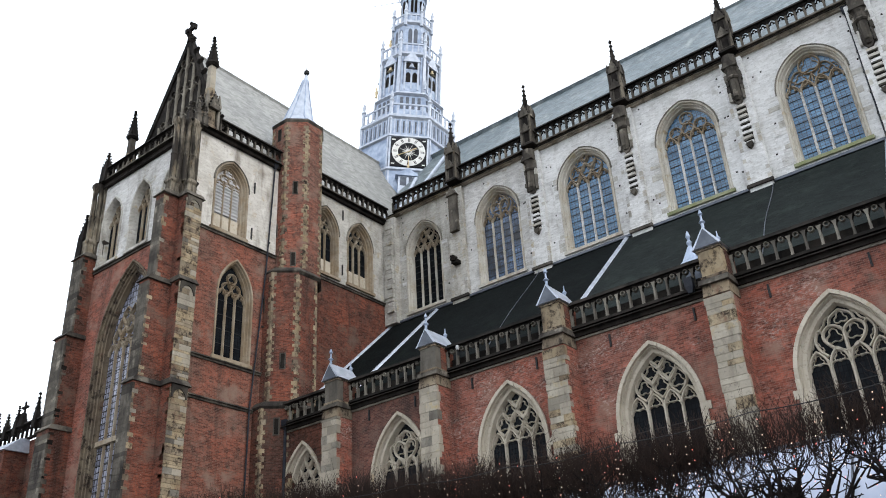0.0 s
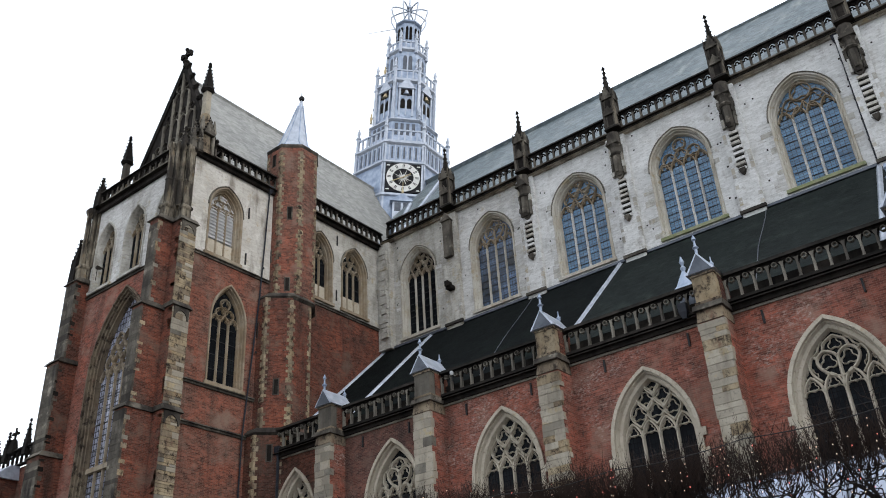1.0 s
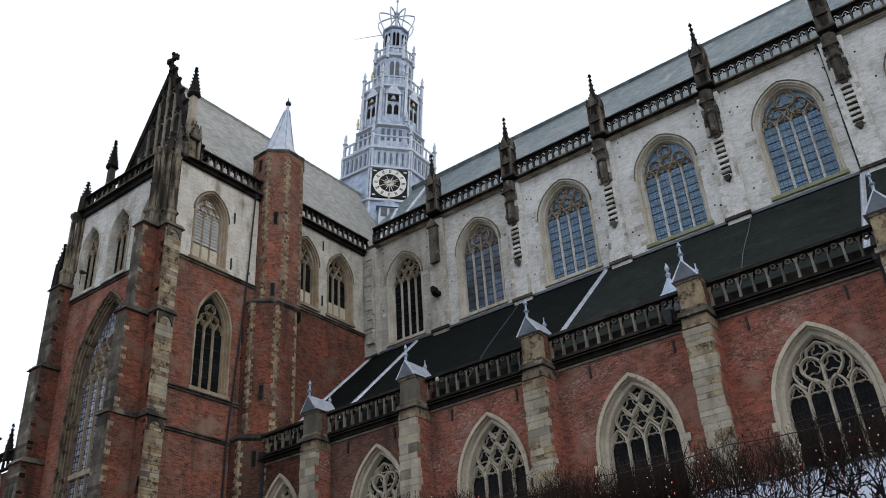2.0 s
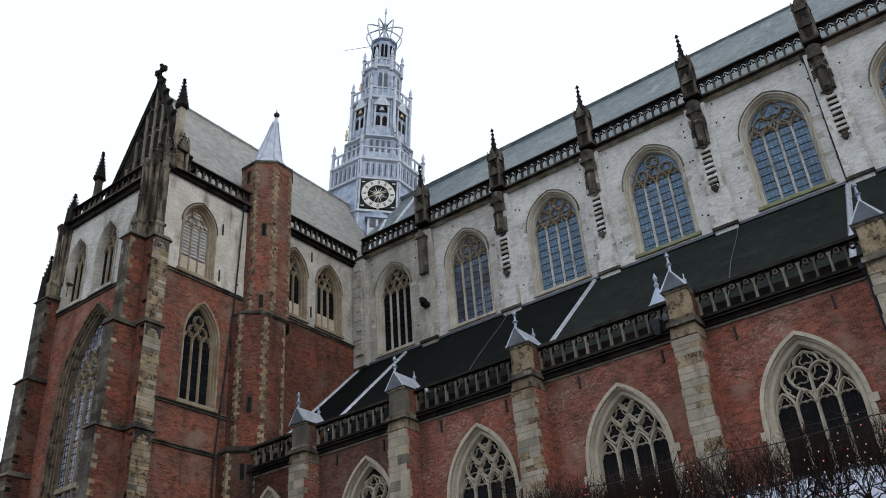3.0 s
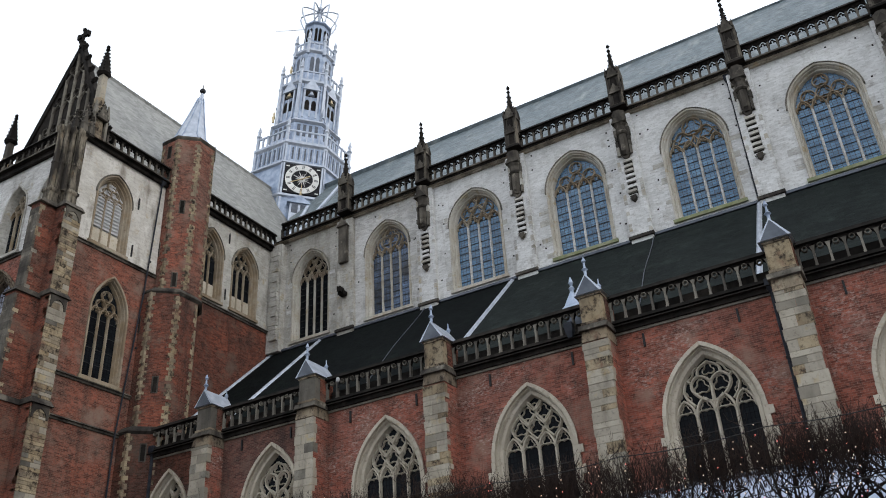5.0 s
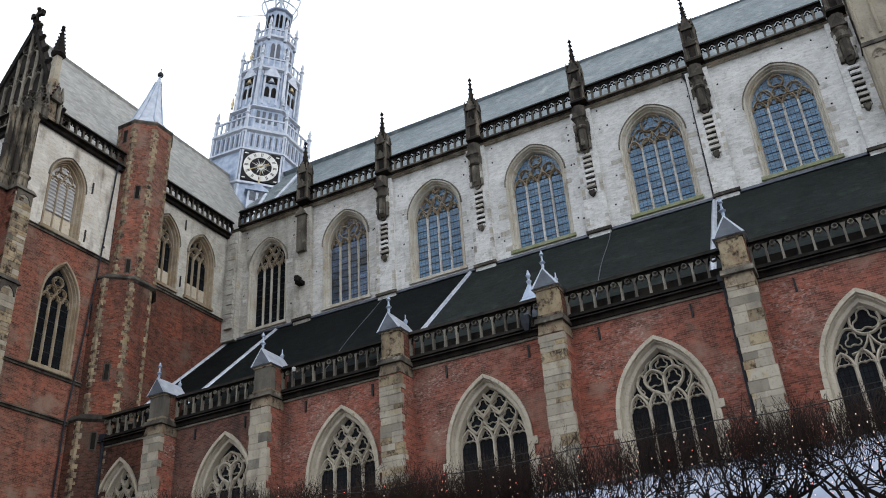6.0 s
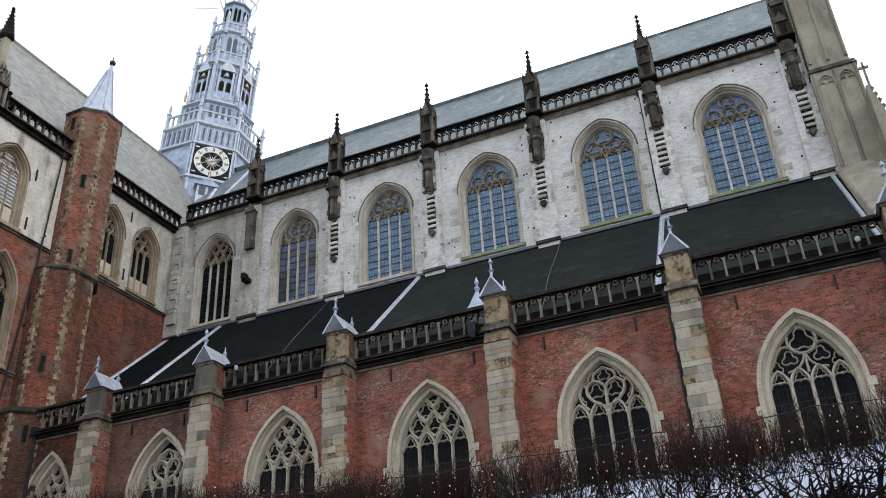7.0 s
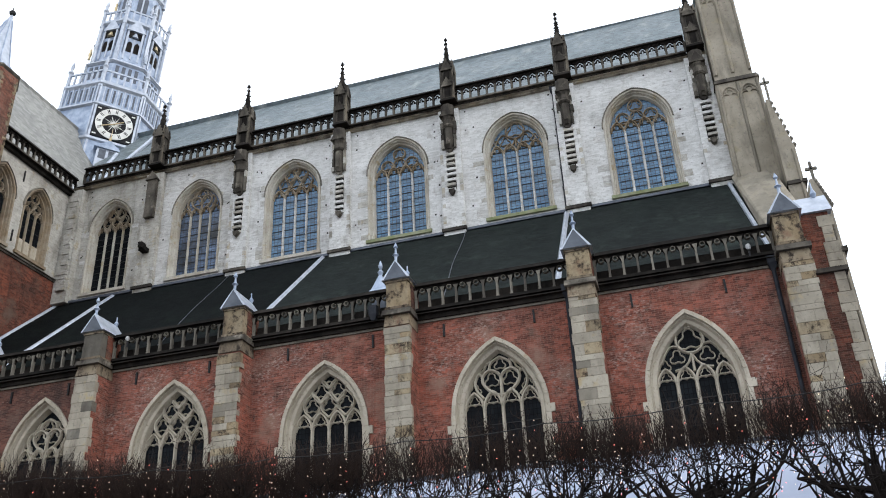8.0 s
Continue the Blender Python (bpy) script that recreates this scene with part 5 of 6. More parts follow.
# ---- crossing tower ----
def crossing_tower():
    top = thing("crossing_tower", "slender octagonal lead-clad tower in stages with a clock", "tower", at=(-5.52, 8.05, 36.0))
    top.rotation_mode = "QUATERNION"
    top.rotation_quaternion = Vector((0, 0, 1)).rotation_difference(Vector((0.0582, 0.0457, 1.0)).normalized())
    o = (0.0, 0.0)

    def face(q, r):
        a = radians(-45 + 45 * q)
        ap = r * math.cos(math.pi / 8)
        return lambda u, z, d: (math.cos(a) * (ap + d) - math.sin(a) * u, math.sin(a) * (ap + d) + math.cos(a) * u, z - 36.0)

    def ring(name, rows, mat, label=""):
        return part(name, MB().turned(o, [(r, z - 36.0) for r, z in rows]), mat, top, label)

    ring("base", [(4.25, 32.0), (4.2, 39.5), (4.1, 39.6), (4.1, 44.4)], LEAD)
    ring("band", [(4.12, 42.45), (4.3, 42.55), (4.3, 42.7), (4.12, 42.8)], LEAD_SHEET)
    ring("band", [(4.2, 39.3), (4.36, 39.4), (4.32, 39.6), (4.1, 39.7)], LEAD_SHEET)
    ring("gallery_floor", [(4.1, 44.3), (4.28, 44.5), (4.28, 44.7), (3.6, 44.8)], LEAD_SHEET)
    ring("stage", [(3.1, 44.7), (3.0, 46.6), (2.95, 47.7), (2.74, 48.0), (2.64, 52.0)], LEAD)
    ring("band", [(3.0, 47.5), (3.18, 47.65), (3.1, 47.8), (2.8, 48.05)], LEAD_SHEET)
    ring("gallery_floor", [(2.62, 51.9), (2.85, 52.1), (2.85, 52.25), (2.2, 52.3)], LEAD_SHEET)
    ring("stage", [(1.95, 52.2), (1.85, 53.6), (1.75, 56.4)], LEAD)
    ring("gallery_floor", [(1.75, 56.2), (1.95, 56.4), (1.95, 56.55), (1.3, 56.6)], LEAD_SHEET)
    ring("lantern", [(1.2, 56.6), (1.1, 60.2), (1.3, 60.35), (1.3, 60.5), (0.9, 60.6)], LEAD)
    for q in range(8):
        f = face(q, 4.1)
        for s in (-1.5, 1.5):
            part("rib", MB().box(f, s - 0.07, s + 0.07, 35.0, 44.4, -0.05, 0.12), LEAD_SHEET, top)
        for i in range(6):
            u = -1.2 + i * 0.48
            part("seam", MB().box(f, u + 0.17, u + 0.31, 43.0, 44.15, -0.02, 0.02), LEAD_DARK, top)
            part("panel_rib", MB().box(f, u - 0.04, u + 0.04, 42.8, 44.3, -0.03, 0.08), LEAD_SHEET, top)
        # railings of the galleries
        for r, z0, z1, n, hw in ((4.05, 44.75, 45.9, 6, 1.5), (2.75, 52.25, 53.3, 4, 1.0), (1.85, 56.55, 57.4, 3, 0.65)):
            g = face(q, r)
            part("rail", MB().box(g, -hw, hw, z1 - 0.14, z1, -0.06, 0.06), LEAD_SHEET, top)
            part("rail", MB().box(g, -hw, hw, z0, z0 + 0.1, -0.06, 0.06), LEAD_SHEET, top)
            for i in range(n + 1):
                u = -hw + 2 * hw * i / n
                part("baluster", MB().box(g, u - 0.06, u + 0.06, z0, z1, -0.06, 0.06), LEAD_SHEET, top)
            a = radians(-22.5 + 45 * q)
            cc = (r * math.cos(a), r * math.sin(a))
            part("corner_post", MB().turned(cc, [(0.16, z0 - 36.5), (0.15, z1 - 35.9), (0.24, z1 - 35.75), (0.1, z1 - 35.5), (0.16, z1 - 35.2), (0.03, z1 - 34.7)], 6), LEAD_SHEET, top)
        # openings, flat dark plates that paint the shade inside
        g = face(q, 2.68)
        for s in (-0.28, 0.28):
            part("opening", MB().prism(g, [(s - 0.2, 48.6), (s + 0.2, 48.6)] + arch(s, 0.4, 49.85, 50.2, 0, 3)[::-1], -0.15, 0.03), BLACK, top, "dark louvred opening")
        part("opening", MB().box(g, -0.5, 0.5, 50.55, 51.2, -0.3, 0.03), BLACK, top)
        part("mullion", MB().box(g, -0.06, 0.06, 48.4, 50.45, 0.0, 0.09), LEAD_SHEET, top)
        for s in (-0.56, 0.56):
            part("jamb", MB().box(g, s - 0.07, s + 0.07, 48.3, 51.3, 0.0, 0.12), LEAD_SHEET, top)
        part("hood", MB().prism(g, [(-0.75, 51.25), (0.75, 51.25), (0.1, 52.3), (-0.1, 52.3)], 0.0, 0.16), LEAD_SHEET, top)
        part("bell", MB().turned(g(0, 0, 0.0)[:2], [(0.3, 14.6), (0.2, 14.8), (0.12, 15.05), (0.04, 15.15)], 10), GOLD if q % 2 else LEAD_SHEET, top, "small hanging bell")
        for s in (-0.92, -0.7, 0.7, 0.92):
            part("seam", MB().box(g, s - 0.025, s + 0.025, 48.2, 51.9, 0.0, 0.035), LEAD_DARK, top)
        h = face(q, 3.0)
        for i in range(4):
            u = -0.72 + i * 0.48
            part("panel", MB().box(h, u - 0.13, u + 0.13, 46.1, 47.3, -0.02, 0.04), LEAD_DARK, top)
        k = face(q, 1.82)
        for s in (-0.24, 0.24):
            part("opening", MB().prism(k, [(s - 0.17, 53.9), (s + 0.17, 53.9)] + arch(s, 0.34, 55.4, 55.75, 0, 3)[::-1], -0.1, 0.02), LEAD_DARK, top)
        part("mullion", MB().box(k, -0.05, 0.05, 53.8, 56.0, 0.0, 0.08), LEAD_SHEET, top)
        v = face(q, 1.16)
        for s in (-0.17, 0.17):
            part("opening", MB().prism(v, [(s - 0.12, 58.2), (s + 0.12, 58.2)] + arch(s, 0.24, 59.5, 59.8, 0, 3)[::-1], -0.1, 0.03), BLACK, top)
        a = radians(-22.5 + 45 * q)
        for r, z in ((2.95, 48.7), (1.95, 54.4)):
            if q % 2 == 0:
                part("figure", MB().turned(((r + 0.12) * math.cos(a), (r + 0.12) * math.sin(a)), [(0.12, z - 36.5), (0.08, z - 36.3), (0.15, z - 36.0), (0.07, z - 35.7), (0.09, z - 35.55), (0.02, z - 35.4)], 6), GOLD if q % 4 else LEAD_SHEET, top, "gilded ornament")
        part("buttress", MB().turned((2.72 * math.cos(a), 2.72 * math.sin(a)), [(0.2, 11.8), (0.17, 16.0), (0.08, 16.6)], 4, 45 + math.degrees(a)), LEAD_SHEET, top)
        # open crown
        pts = []
        for i in range(9):
            s = i / 8
            rr = 1.25 + 0.55 * math.sin(math.pi * min(1, s * 1.25)) - 1.15 * max(0, s - 0.5) * 2
            pts.append((max(rr, 0.08) * math.cos(a), max(rr, 0.08) * math.sin(a), 24.6 + 2.1 * math.sin(s * math.pi * 0.62)))
        part("crown_rib", MB().tube(pts, [0.07] * 9, 5), LEAD_SHEET, top, "curved lead crown rib")
    part("finial", MB().turned(o, [(0.16, 24.4), (0.14, 26.8), (0.3, 27.0), (0.2, 27.3), (0.07, 27.5), (0.05, 28.6), (0.12, 28.7), (0.02, 29.6)], 8), LEAD_SHEET, top)
    vane = MB().tube([(0.5, 0.3, 24.6), (-1.2, -1.1, 24.2), (-2.9, -2.4, 23.7)], [0.05, 0.04, 0.02], 4)
    part("flagpole", vane, LEAD_SHEET, top, "slanting flagpole")
    # the clock on the face towards the square
    f = face(0, 4.1)
    dial = part("clock_board", MB().box(f, -1.42, 1.42, 39.75, 42.42, 0.02, 0.16), DIAL_BLACK, top, "square black clock board")
    zc = 41.1

    def disc(r0, r1, d0, d1, n=36):
        mb = MB()
        p = []
        for r, d in ((r0, d0), (r1, d0), (r1, d1), (r0, d1)):
            p += [f(r * math.cos(2 * math.pi * i / n), zc + r * math.sin(2 * math.pi * i / n), d) for i in range(n)]
        return mb.add(p, [(j * n + i, j * n + (i + 1) % n, ((j + 1) % 4) * n + (i + 1) % n, ((j + 1) % 4) * n + i) for j in range(4) for i in range(n)])

    part("hour_ring", disc(0.84, 1.32, 0.16, 0.22), DIAL_WHITE, dial, "white ring with black hour marks")
    for i in range(12):
        a = 2 * math.pi * i / 12
        for s in (-0.05, 0.05):
            p0, p1 = 0.94, 1.24
            ca, sa = math.cos(a), math.sin(a)
            part("hour_mark", MB().bar(f, [(p0 * ca - s * sa, zc + p0 * sa + s * ca), (p1 * ca - s * sa, zc + p1 * sa + s * ca)], 0.055, 0.215, 0.235), DIAL_BLACK, dial)
    for i in range(16):
        a = 2 * math.pi * i / 16
        r = 0.78 if i % 2 else 0.5
        part("ray", MB().prism(f, [(0.09 * math.cos(a - 0.5), zc + 0.09 * math.sin(a - 0.5)), (r * math.cos(a), zc + r * math.sin(a)), (0.09 * math.cos(a + 0.5), zc + 0.09 * math.sin(a + 0.5))], 0.16, 0.2), DIAL_WHITE, dial, "pale sun ray")
    for a, r in ((0.55, 0.7), (3.6, 0.95)):
        part("hand", MB().bar(f, [(-0.2 * math.cos(a), zc - 0.2 * math.sin(a)), (r * math.cos(a), zc + r * math.sin(a))], 0.08, 0.24, 0.28), GOLD, dial, "gilded clock hand")
    for s, zz in ((-1.2, 39.95), (1.2, 39.95), (-1.2, 42.2), (1.2, 42.2)):
        part("mark", MB().box(f, s - 0.13, s + 0.13, zz - 0.05, zz + 0.05, 0.155, 0.175), DIAL_WHITE, dial)
    # dormer under the clock
    dm = part("dormer", MB().box(f, -0.72, 0.72, 37.0, 38.6, 0.0, 0.55), LEAD_SHEET, top, "small lead dormer with louvres")
    part("dormer_roof", MB().prism(f, [(-0.95, 38.6), (0.95, 38.6), (0.0, 39.3)], -0.1, 0.7), LEAD, dm)
    for s in (-0.33, 0.33):
        part("shutter", MB().box(f, s - 0.24, s + 0.24, 37.75, 38.5, 0.54, 0.58), LEAD_DARK, dm)
    part("spike", MB().turned(f(0, 0, 0.6)[:2], [(0.05, 3.2), (0.12, 3.5), (0.03, 3.7), (0.02, 4.4)], 6), GOLD, dm)
    return top


crossing_tower()
# lead valleys where the two roofs meet the tower
for a, b in (((-1.4, 5.0, 37.9), (-0.2, 0.7, 31.7)), ((-6.2, 4.0, 40.4), (-1.0, 0.9, 32.4)), ((0.8, 6.4, 40.0), (0.1, 0.9, 32.0))):
    tagged(part("lead_valley", MB().tube([a, b], [0.16, 0.16], 6), LEAD_SHEET), "pale lead gutter between the roof slopes", "lead gutter", "lead gutters")


# ---- the west end ----
def west_turret():
    top = thing("west_turret", "square sandstone stair tower with blind arcades at the west end", "tower")
    m = lambda u, z, d: (u, -0.6 - d, z)
    part("lower_stage", MB().box(m, 38.42, 40.5, 14.0, 29.0, -3.0, 0.35), WEST, top)
    part("offset", MB().box(m, 38.36, 40.56, 28.9, 29.25, -3.0, 0.45, 0.1, 0.2), DARK, top)
    part("upper_stage", MB().box(m, 38.5, 40.32, 29.2, 35.3, -3.0, 0.1), WEST, top)
    part("lead_top", MB().box(m, 38.4, 40.42, 35.3, 35.7, -3.1, 0.2, 0.4, 0.4), LEAD_SHEET, top)
    for z0, z1, x0, x1, d in ((22.4, 28.8, 38.55, 40.4, 0.35), (29.6, 35.1, 38.6, 40.24, 0.1)):
        w = (x1 - x0) / 2
        for i in range(3):
            part("rib", MB().bar(m, [(x0 + i * w, z0), (x0 + i * w, z1)], 0.16, d, d + 0.12), WEST, top)
        for i in range(2):
            c = x0 + (i + 0.5) * w
            part("blind_arch", MB().bar(m, arch(c, w - 0.1, z1 - 0.75, z1 - 0.2, 0, 6), 0.1, d, d + 0.1), WEST, top)
            part("cusp", MB().bar(m, foil_head(c, w - 0.16, z1 - 0.95), 0.06, d, d + 0.07), WEST, top)
    part("front_stage", MB().box(m, 38.95, 39.84, 17.0, 21.7, 0.3, 1.1, 0.0, 0.5), WEST, top)
    part("front_offset", MB().box(m, 38.9, 39.84, 21.6, 21.85, 0.3, 1.25, 0.0, 0.1), DARK, top)
    return top


west_turret()
# stepped gabled piers of the west front
structure("wall_west", MB().prism(lambda u, z, d: (39.6 + d, u, z), [(-8.6, 0.0), (0.0, 0.0), (0.0, 23.4), (-0.9, 23.4), (-8.6, 15.9)], 0.0, 0.5), WEST, "sandstone west wall of the aisle", "wall")


def west_pier(x0, x1, y0, y1, zt, za, tall, label):
    """A tall pier whose steep gabled head leans on the tower, with crockets and a cross."""
    top = thing("west_pier", label, "pier", "west piers")
    on_south = lambda u, z, d: (u, y0 - d, z)
    part("shaft", MB().prism(on_south, [(x0, 0.0), (x1, 0.0), (x1, zt), (x0 + 0.12, za), (x0, za)], -(y1 - y0), 0.0), WEST, top)
    part("edge_roll", MB().bar(on_south, [(x1 - 0.12, 8.0), (x1 - 0.12, zt - 0.1)], 0.12, 0.0, 0.1), WEST, top)
    part("offset", MB().box(on_south, x0, x1 + 0.12, zt - 1.9, zt - 1.7, -(y1 - y0), 0.12, 0.0, 0.06), DARK, top)
    n = 8
    for i in range(n):
        q = (i + 0.5) / n
        cx, cz = x1 + (x0 + 0.12 - x1) * q + 0.07, zt + (za - zt) * q
        part("crocket", MB().turned((cx, y0 + 0.15), [(0.03, cz - 0.1), (0.1, cz + 0.03), (0.03, cz + 0.16)], 6), POST, top)
    cx = x0 + 0.18
    cr = MB().box(on_south, cx - 0.045, cx + 0.045, za - 0.3, za + tall, -0.2, -0.1).box(on_south, cx - 0.2, cx + 0.2, za + tall - 0.35, za + tall - 0.25, -0.2, -0.1)
    part("cross", cr, POST, top, "small weathered stone cross")
    return top


west_pier(40.3, 41.0, -2.5, -0.6, 23.6, 26.4, 1.35, "tall sandstone pier with a crocketed gable beside the west tower")
west_pier(40.08, 40.56, -8.55, -6.2, 17.3, 18.5, 0.8, "sandstone pier with a crocketed gable behind the west buttress")
structure("wall_west_lower", MB().prism(lambda u, z, d: (39.08 + d, u, z), [(-8.6, 0.0), (-0.2, 0.0), (-0.2, 24.3), (-8.6, 16.0)], 0.0, 0.76), WEST, "stone west wall below the aisle verge", "wall")
structure("trim_aisle_verge", MB().add([(38.3, -9.2, 15.2), (39.1, -9.2, 15.2), (39.1, -0.2, 24.0), (38.25, -0.2, 24.0), (38.45, -9.2, 15.8), (39.1, -9.2, 15.95), (39.1, -0.2, 24.3), (38.4, -0.2, 24.15)],
          [(0, 1, 2, 3), (4, 5, 6, 7), (0, 1, 5, 4), (1, 2, 6, 5), (2, 3, 7, 6), (3, 0, 4, 7)]), WEST, "stone verge at the end of the aisle roof", "coping")
tagged(part("lead_roll", MB().add([on_roof(38.12, 0.02, 0.0), on_roof(38.3, 0.02, 0.0), on_roof(38.2, 0.99, 0.0), on_roof(38.0, 0.99, 0.0), on_roof(38.15, 0.02, 0.08), on_roof(38.28, 0.02, 0.08), on_roof(38.16, 0.99, 0.08), on_roof(38.03, 0.99, 0.08)],
       [(0, 1, 5, 4), (1, 2, 6, 5), (2, 3, 7, 6), (3, 0, 4, 7), (4, 5, 6, 7)]), LEAD_SHEET), "pale lead strip along the roof verge", "roof strip", "lead strips on the aisle roof")


def west_buttress():
    top = thing("west_buttress", "brick and stone buttress at the west corner with a lead cap", "buttress")
    m = lambda u, z, d: (u, -9.4 - d, z)
    part("core", MB().box(m, 39.08, 40.1, 0.0, 16.4, -0.6, 0.5), BRICK_DARK, top)
    z = 6.0
    while z < 16.2:
        h = rng.choice((0.3, 0.36, 0.42))
        stone((40.1 - 0.14, -9.9 + 0.09, z + h / 2), 0.34 if rng.random() < 0.5 else 0.5, h - 0.014, 0.24, PALE, top)
        z += h
    part("string", MB().box(m, 39.05, 40.25, 14.1, 14.3, -0.6, 0.66, 0, 0.1), DARK, top)
    part("lead_cap", MB().prism(lambda u, z, d: (39.0 + d, -9.4 - u, z), [(-0.8, 16.4), (0.65, 16.4), (0.0, 17.3)], 0.0, 1.25), LEAD_SHEET, top)
    part("finial", MB().turned((39.9, -9.4), [(0.05, 17.2), (0.12, 17.4), (0.04, 17.6), (0.02, 17.9)], 8), LEAD, top)
    part("side_cap", MB().box(m, 39.6, 40.2, 16.35, 17.0, -1.3, 0.25, 0.05, 0.5), LEAD_SHEET, top, "pale sloping lead sheet")
    return top


west_buttress()


# ---- the choir aisle beyond the transept ----
structure("wall_choir", MB().box(on_aisle, -40.0, -12.0, 0.0, 19.9, -1.0, 0.0), BRICK_DARK, "dark brick choir aisle wall", "wall")
slab("roof_choir", (-40.0, YA + 0.4, 20.0), (-12.0, YA + 0.4, 20.0), (-12.0, -2.0, 23.0), (-40.0, -2.0, 23.0), 0.2, SLATE_DARK, "dark slate choir aisle roof")
balustrade("parapet", on_aisle, -33.0, -20.0, 20.0, 21.3, 22, BLACK, BLACK, "blackened pierced parapet of the choir aisle", "choir parapets")
for x, h in ((-29.0, 22.9), (-27.6, 22.5), (-26.2, 22.8), (-23.6, 23.2)):
    sp = thing("small_pinnacle", "slim blackened pinnacle on the choir parapet", "pinnacle", "choir pinnacles")
    part("shaft", MB().turned((x, YA - 0.2), [(0.3, 20.6), (0.26, 21.5)], 4, 45), BLACK, sp)
    part("spire", crocketed(MB(), (x, YA - 0.2), 0.26, 21.4, h, 5), BLACK, sp)
cr = MB().turned((-25.4, YA - 0.2), [(0.4, 21.0), (0.2, 22.0), (0.08, 22.1), (0.07, 22.9)], 6).box(on_aisle, -25.75, -25.05, 22.4, 22.55, 0.1, 0.3)
tagged(part("stone_cross", cr, BLACK), "small blackened stone cross on the choir parapet", "cross")
cb = thing("choir_buttress", "brick choir buttress with a pale lead cap", "buttress")
part("core", MB().box(on_aisle, -27.2, -24.4, 0.0, 19.0, 0.0, 1.6), BRICK_DARK, cb)
part("lead_cap", MB().box(on_aisle, -27.4, -24.2, 19.0, 20.0, 0.0, 1.8, 0.2, 1.2), LEAD_SHEET, cb)


# ---- rain pipes and wall ties ----
def pipe(pts, label="dark lead rain pipe fixed to the wall", hopper=True, rad=0.075):
    top = thing("rain_pipe", label, "rain pipe", "rain pipes")
    part("pipe", MB().tube(pts, [rad] * len(pts), 8), PIPE, top)
    if hopper:
        x, y, z = pts[0]
        part("hopper", MB().turned((x, y), [(0.1, z - 0.1), (0.22, z + 0.15), (0.22, z + 0.4)], 4, 45), PIPE, top)
    a, b = Vector(pts[0]), Vector(pts[-1])
    for i in range(1, 6):
        p = a.lerp(b, i / 6)
        part("bracket", MB().turned((p.x, p.y), [(rad + 0.025, p.z - 0.04), (rad + 0.025, p.z + 0.04)], 8), IRON, top)
    return top


pipe([(30.88, YA - 0.14, 14.8), (30.85, YA - 0.14, 0.0)])
pipe([(37.95, YA - 0.14, 14.6), (37.95, YA - 0.14, 0.0)])
pipe([(30.28, -0.12, 31.2), (30.24, -0.12, 24.0)])
pipe([(0.14, -10.1, 31.0), (0.14, -10.45, 23.9), (0.14, -11.1, 16.0), (0.14, -11.3, 0.0)], rad=0.045)
pipe([(1.6, YA - 0.14, 14.9), (1.6, YA - 0.14, 0.0)])
for x in (23.4, 26.2, 29.6, 36.3, 33.1, 19.9, 16.5, 13.2, 10.0, 7.2):
    tagged(part("wall_tie", MB().box(on_aisle, x - 0.035, x + 0.035, 14.0, 14.5, 0.0, 0.07), IRON), "short black iron wall tie in the brickwork", "wall tie", "wall ties")
for y, z in ((-11.45, 29.0), (-4.35, 26.3), (-4.3, 30.2), (-11.5, 26.0)):
    tagged(part("wall_tie", MB().box(on_transept, y - 0.035, y + 0.035, z - 0.35, z + 0.35, 0.0, 0.07), IRON), "short black iron wall tie on the transept", "wall tie", "wall ties")


# ---- bent corner pier between nave and transept ----
cp = thing("corner_pier", "worn grey masonry pier with bulging stones in the inner corner", "pier")
part("shaft", MB().box(on_nave, 0.0, 1.0, 23.7, 31.3, 0.0, 0.5), GREYWASH, cp)
z = 24.4
while z < 30.6:
    h = rng.choice((0.28, 0.36, 0.44))
    stone((0.62, -0.5, z + h / 2), 0.5 + rng.uniform(-0.08, 0.1), h - 0.03, 0.34 + rng.uniform(-0.05, 0.12), GREYWASH, cp, rng.uniform(-0.08, 0.08))
    z += h


# ---- the square: tent and clipped trees ----
def tent():
    top = thing("marquee", "long white fabric marquee with dark seams on the square", "tent")
    x0, x1 = 21.5, 58.0
    n = 14
    for i in range(n):
        a, b = x0 + (x1 - x0) * i / n, x0 + (x1 - x0) * (i + 1) / n
        md = (a + b) / 2
        rows = [(-19.6, 0.0, 0.0), (-19.6, 4.3, 0.05), (-18.5, 5.55, 0.09), (-17.3, 7.05, 0.06), (-16.1, 5.55, 0.09), (-15.0, 4.3, 0.05), (-15.0, 0.0, 0.0)]
        vs = [p for y, z, sag in rows for p in ((a, y, z), (md, y, z - sag), (b, y, z))]
        part("canvas_panel", MB().add(vs, [(3 * j + q, 3 * j + q + 1, 3 * j + q + 4, 3 * j + q + 3) for j in range(6) for q in range(2)]), TENT, top)
    for x in (x0, x1):
        part("end_panel", MB().add([(x, -19.6, 0), (x, -15.0, 0), (x, -15.0, 4.3), (x, -17.3, 7.05), (x, -19.6, 4.3)], [(0, 1, 2, 3, 4)]), TENT, top)
    for i in range(n + 1):
        x = x0 + (x1 - x0) * i / n
        part("seam", MB().tube([(x, -19.63, 0), (x, -19.63, 4.32), (x, -17.3, 7.09)], [0.035] * 3, 5), LEAD_DARK, top)
    part("ridge_pole", MB().tube([(x0, -17.3, 7.07), (x1, -17.3, 7.07)], [0.05, 0.05], 5), LEAD_DARK, top)
    return top


tent()
TREE_Y = -21.0


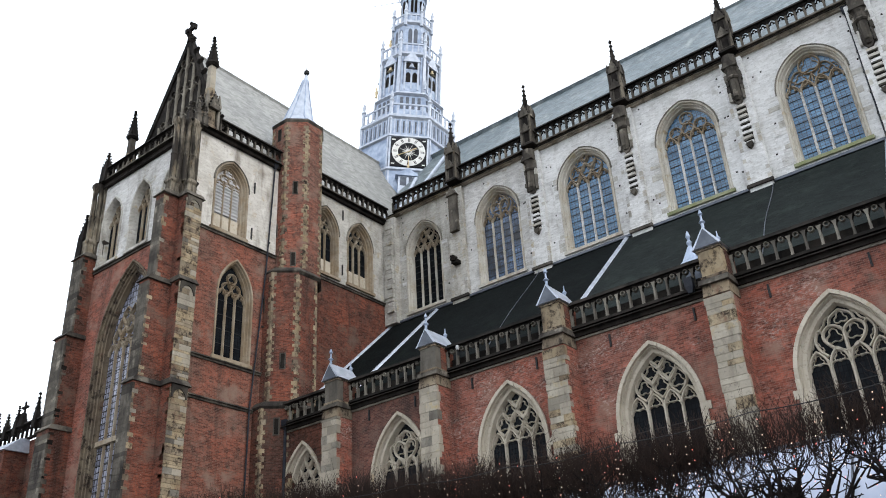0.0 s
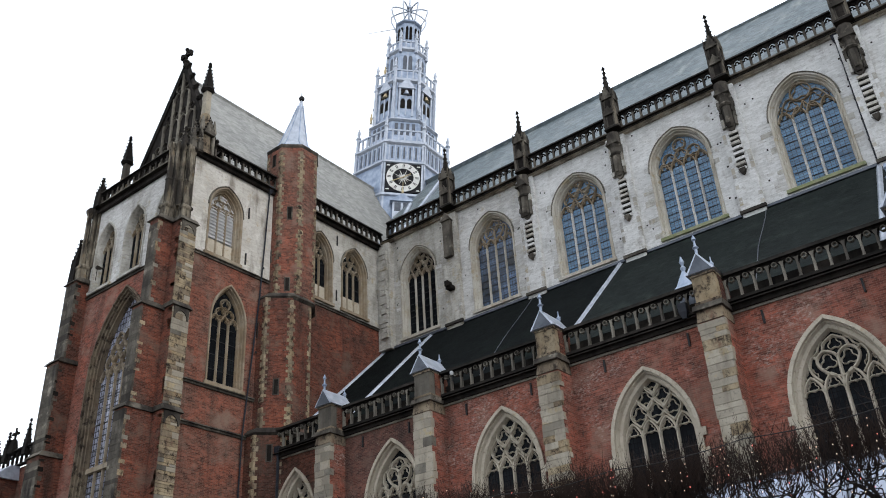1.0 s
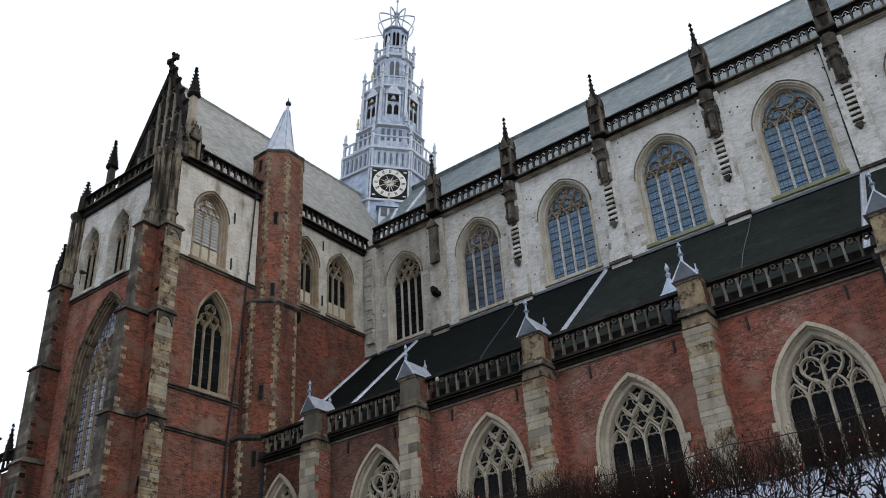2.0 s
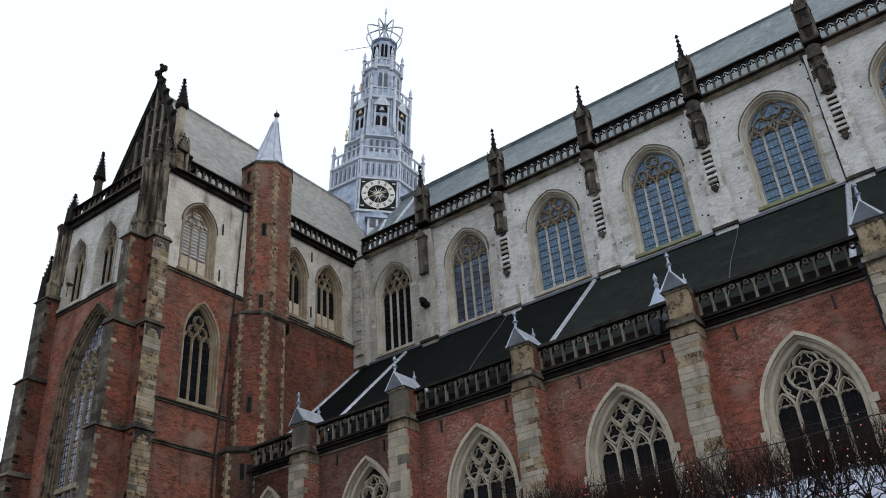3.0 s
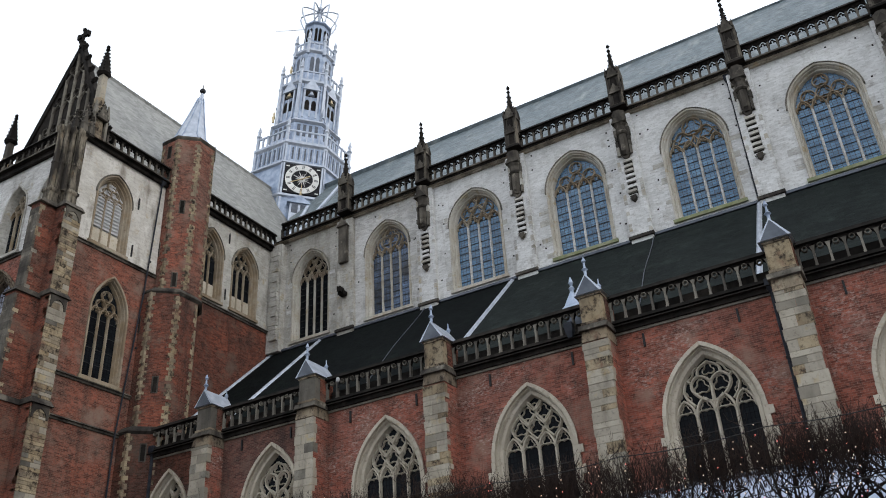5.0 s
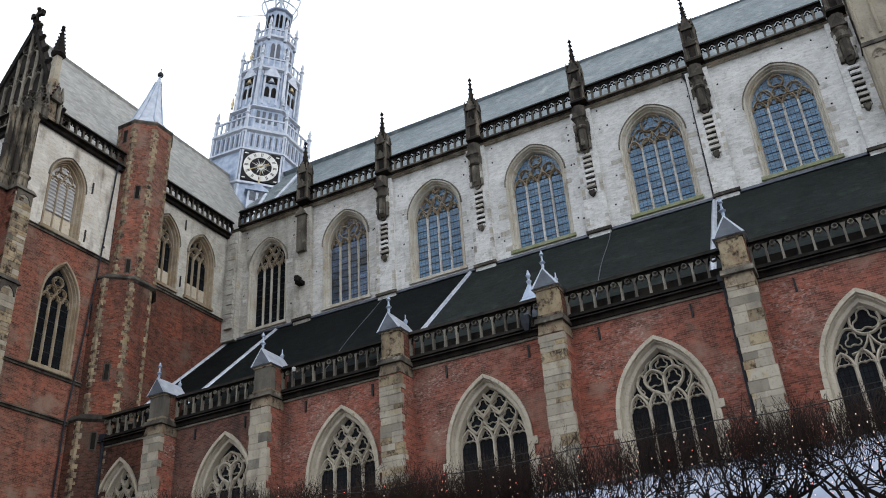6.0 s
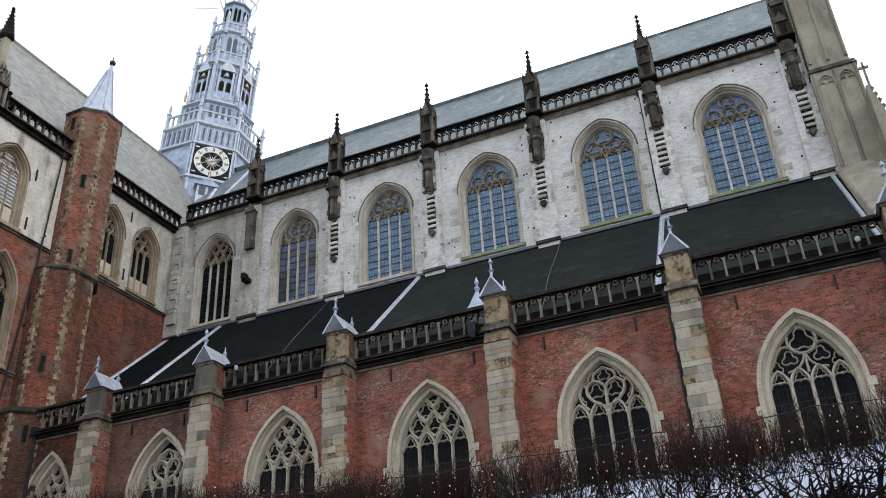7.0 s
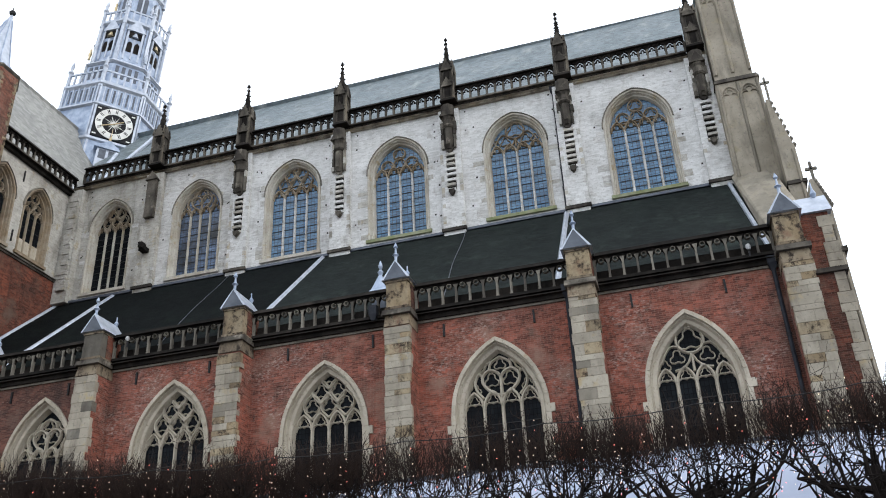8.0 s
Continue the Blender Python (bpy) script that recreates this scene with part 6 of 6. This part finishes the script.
def lime_tree(seed, shoots):
    r = random.Random(seed)
    top = thing("lime_tree", "bare clipped lime tree with dense reddish twigs and fairy lights", "tree", "clipped limes on the square")
    tr = MB().tube([(0, 0, 0), (0.03, 0.02, 1.5), (-0.03, 0.0, 3.2), (0.02, 0.02, 5.4)], [0.17, 0.14, 0.12, 0.1], 8)
    part("trunk", tr, BARK, top, tidy=False)
    limbs, tw = MB(), MB()
    tips = []
    for k in range(20):
        ex = (-1.62 + 3.24 * (k + 0.5) / 20) + r.uniform(-0.15, 0.15)
        ey = r.uniform(-0.8, 0.8)
        z = r.uniform(3.6, 5.2)
        ze = r.uniform(5.3, 6.05)
        pts = [Vector((0, 0, z))]
        for i in range(1, 6):
            s = i / 5
            pts.append(Vector((ex * s ** 0.8 + r.uniform(-0.07, 0.07), ey * s + r.uniform(-0.07, 0.07), z + (ze - z) * s ** 1.35 + r.uniform(-0.06, 0.06))))
        limbs.tube(pts, [0.075, 0.064, 0.052, 0.04, 0.03, 0.018], 5)
        tips += pts[2:]
        for p in pts[1:]:
            for _ in range(3):
                q = p + Vector((r.uniform(-0.6, 0.6), r.uniform(-0.4, 0.4), r.uniform(-0.1, 0.75)))
                mid = (p + q) / 2 + Vector((r.uniform(-0.18, 0.18), r.uniform(-0.12, 0.12), r.uniform(-0.12, 0.16)))
                limbs.tube([p, mid, q], [0.02, 0.014, 0.009], 4)
                tips.append(q)
    part("limb", limbs, BARK, top, tidy=False)
    for p in [q for q in tips if q.z > 5.6]:
        for _ in range(r.choice(shoots)):
            base = p + Vector((r.uniform(-0.2, 0.2), r.uniform(-0.2, 0.2), r.uniform(0.0, 0.3)))
            zt = min(r.uniform(6.6, 7.25), base.z + r.uniform(0.3, 1.3))
            bend = Vector((r.uniform(-0.35, 0.35), r.uniform(-0.28, 0.28), 0))
            q = Vector((base.x, base.y, max(zt, base.z + 0.2))) + bend
            mid = (base + q) / 2 + Vector((r.uniform(-0.16, 0.16), r.uniform(-0.12, 0.12), 0))
            tw.tube([base, mid, q], [0.0075, 0.0058, 0.0035], 3)
            if r.random() < 0.85:
                q2 = mid + Vector((r.uniform(-0.3, 0.3), r.uniform(-0.2, 0.2), r.uniform(0.12, 0.5)))
                tw.tube([mid, q2], [0.0045, 0.003], 3)
    tagged(part("twig_mass", tw, TWIG, top, tidy=False), kind="stuff")
    for k in range(16):
        x, y = -1.4 + 2.8 * (k // 2) / 7 + r.uniform(-0.18, 0.18), (0.9 if k % 2 else -0.95) + r.uniform(-0.15, 0.2)
        z = r.uniform(5.8, 6.85)
        for i in range(7):
            bulb = MB().turned((x + r.uniform(-0.07, 0.07), y), [(0.004, z - 0.011), (0.0095, z), (0.004, z + 0.011)], 5)
            part("bulb", bulb, BULB_RED if r.random() < 0.25 else BULB_WARM, top, tidy=False)
            z -= r.uniform(0.12, 0.26)
    return top


models = [lime_tree(11, (9, 12, 14)), lime_tree(12, (9, 12, 14)), lime_tree(13, (4, 7, 8)), lime_tree(14, (4, 6, 8))]
for ob in models:
    ob.location = (0, 0, 0)
spots = [28.6 + 2.97 * k for k in range(-9, 8)]
used = set()
for k, x in enumerate(spots):
    sz = 1.0 + max(0.0, (24.0 - x)) * 0.0125
    m = Matrix.Translation((x + rng.uniform(-0.08, 0.08), TREE_Y + rng.uniform(-0.1, 0.1), 0)) @ Matrix.Rotation(rng.choice((0, math.pi)), 4, "Z") @ Matrix.Diagonal((1, 1, sz, 1))
    pick = k % 2 + (0 if x < 27.0 else 2)
    if pick not in used:
        models[pick].matrix_basis = m
        used.add(pick)
    else:
        ob = copy_thing(models[pick], Matrix.Identity(4))
        ob.matrix_basis = m

# cables strung along the trees
for z, y, sag, rad in ((6.75, TREE_Y - 0.9, 0.08, 0.012), (5.6, TREE_Y - 0.8, 0.08, 0.012)):
    pts = []
    for k in range(len(spots) - 1):
        for i in range(6):
            s = i / 6
            x = spots[k] + 2.97 * s
            pts.append((x, y, z + max(0, (24.0 - x)) * 0.075 * 0.7 - sag * 4 * s * (1 - s)))
    tagged(part("cable", MB().tube(pts, [rad] * len(pts), 4), IRON), "thin dark cable strung along the clipped trees", "cable", "cables along the trees")
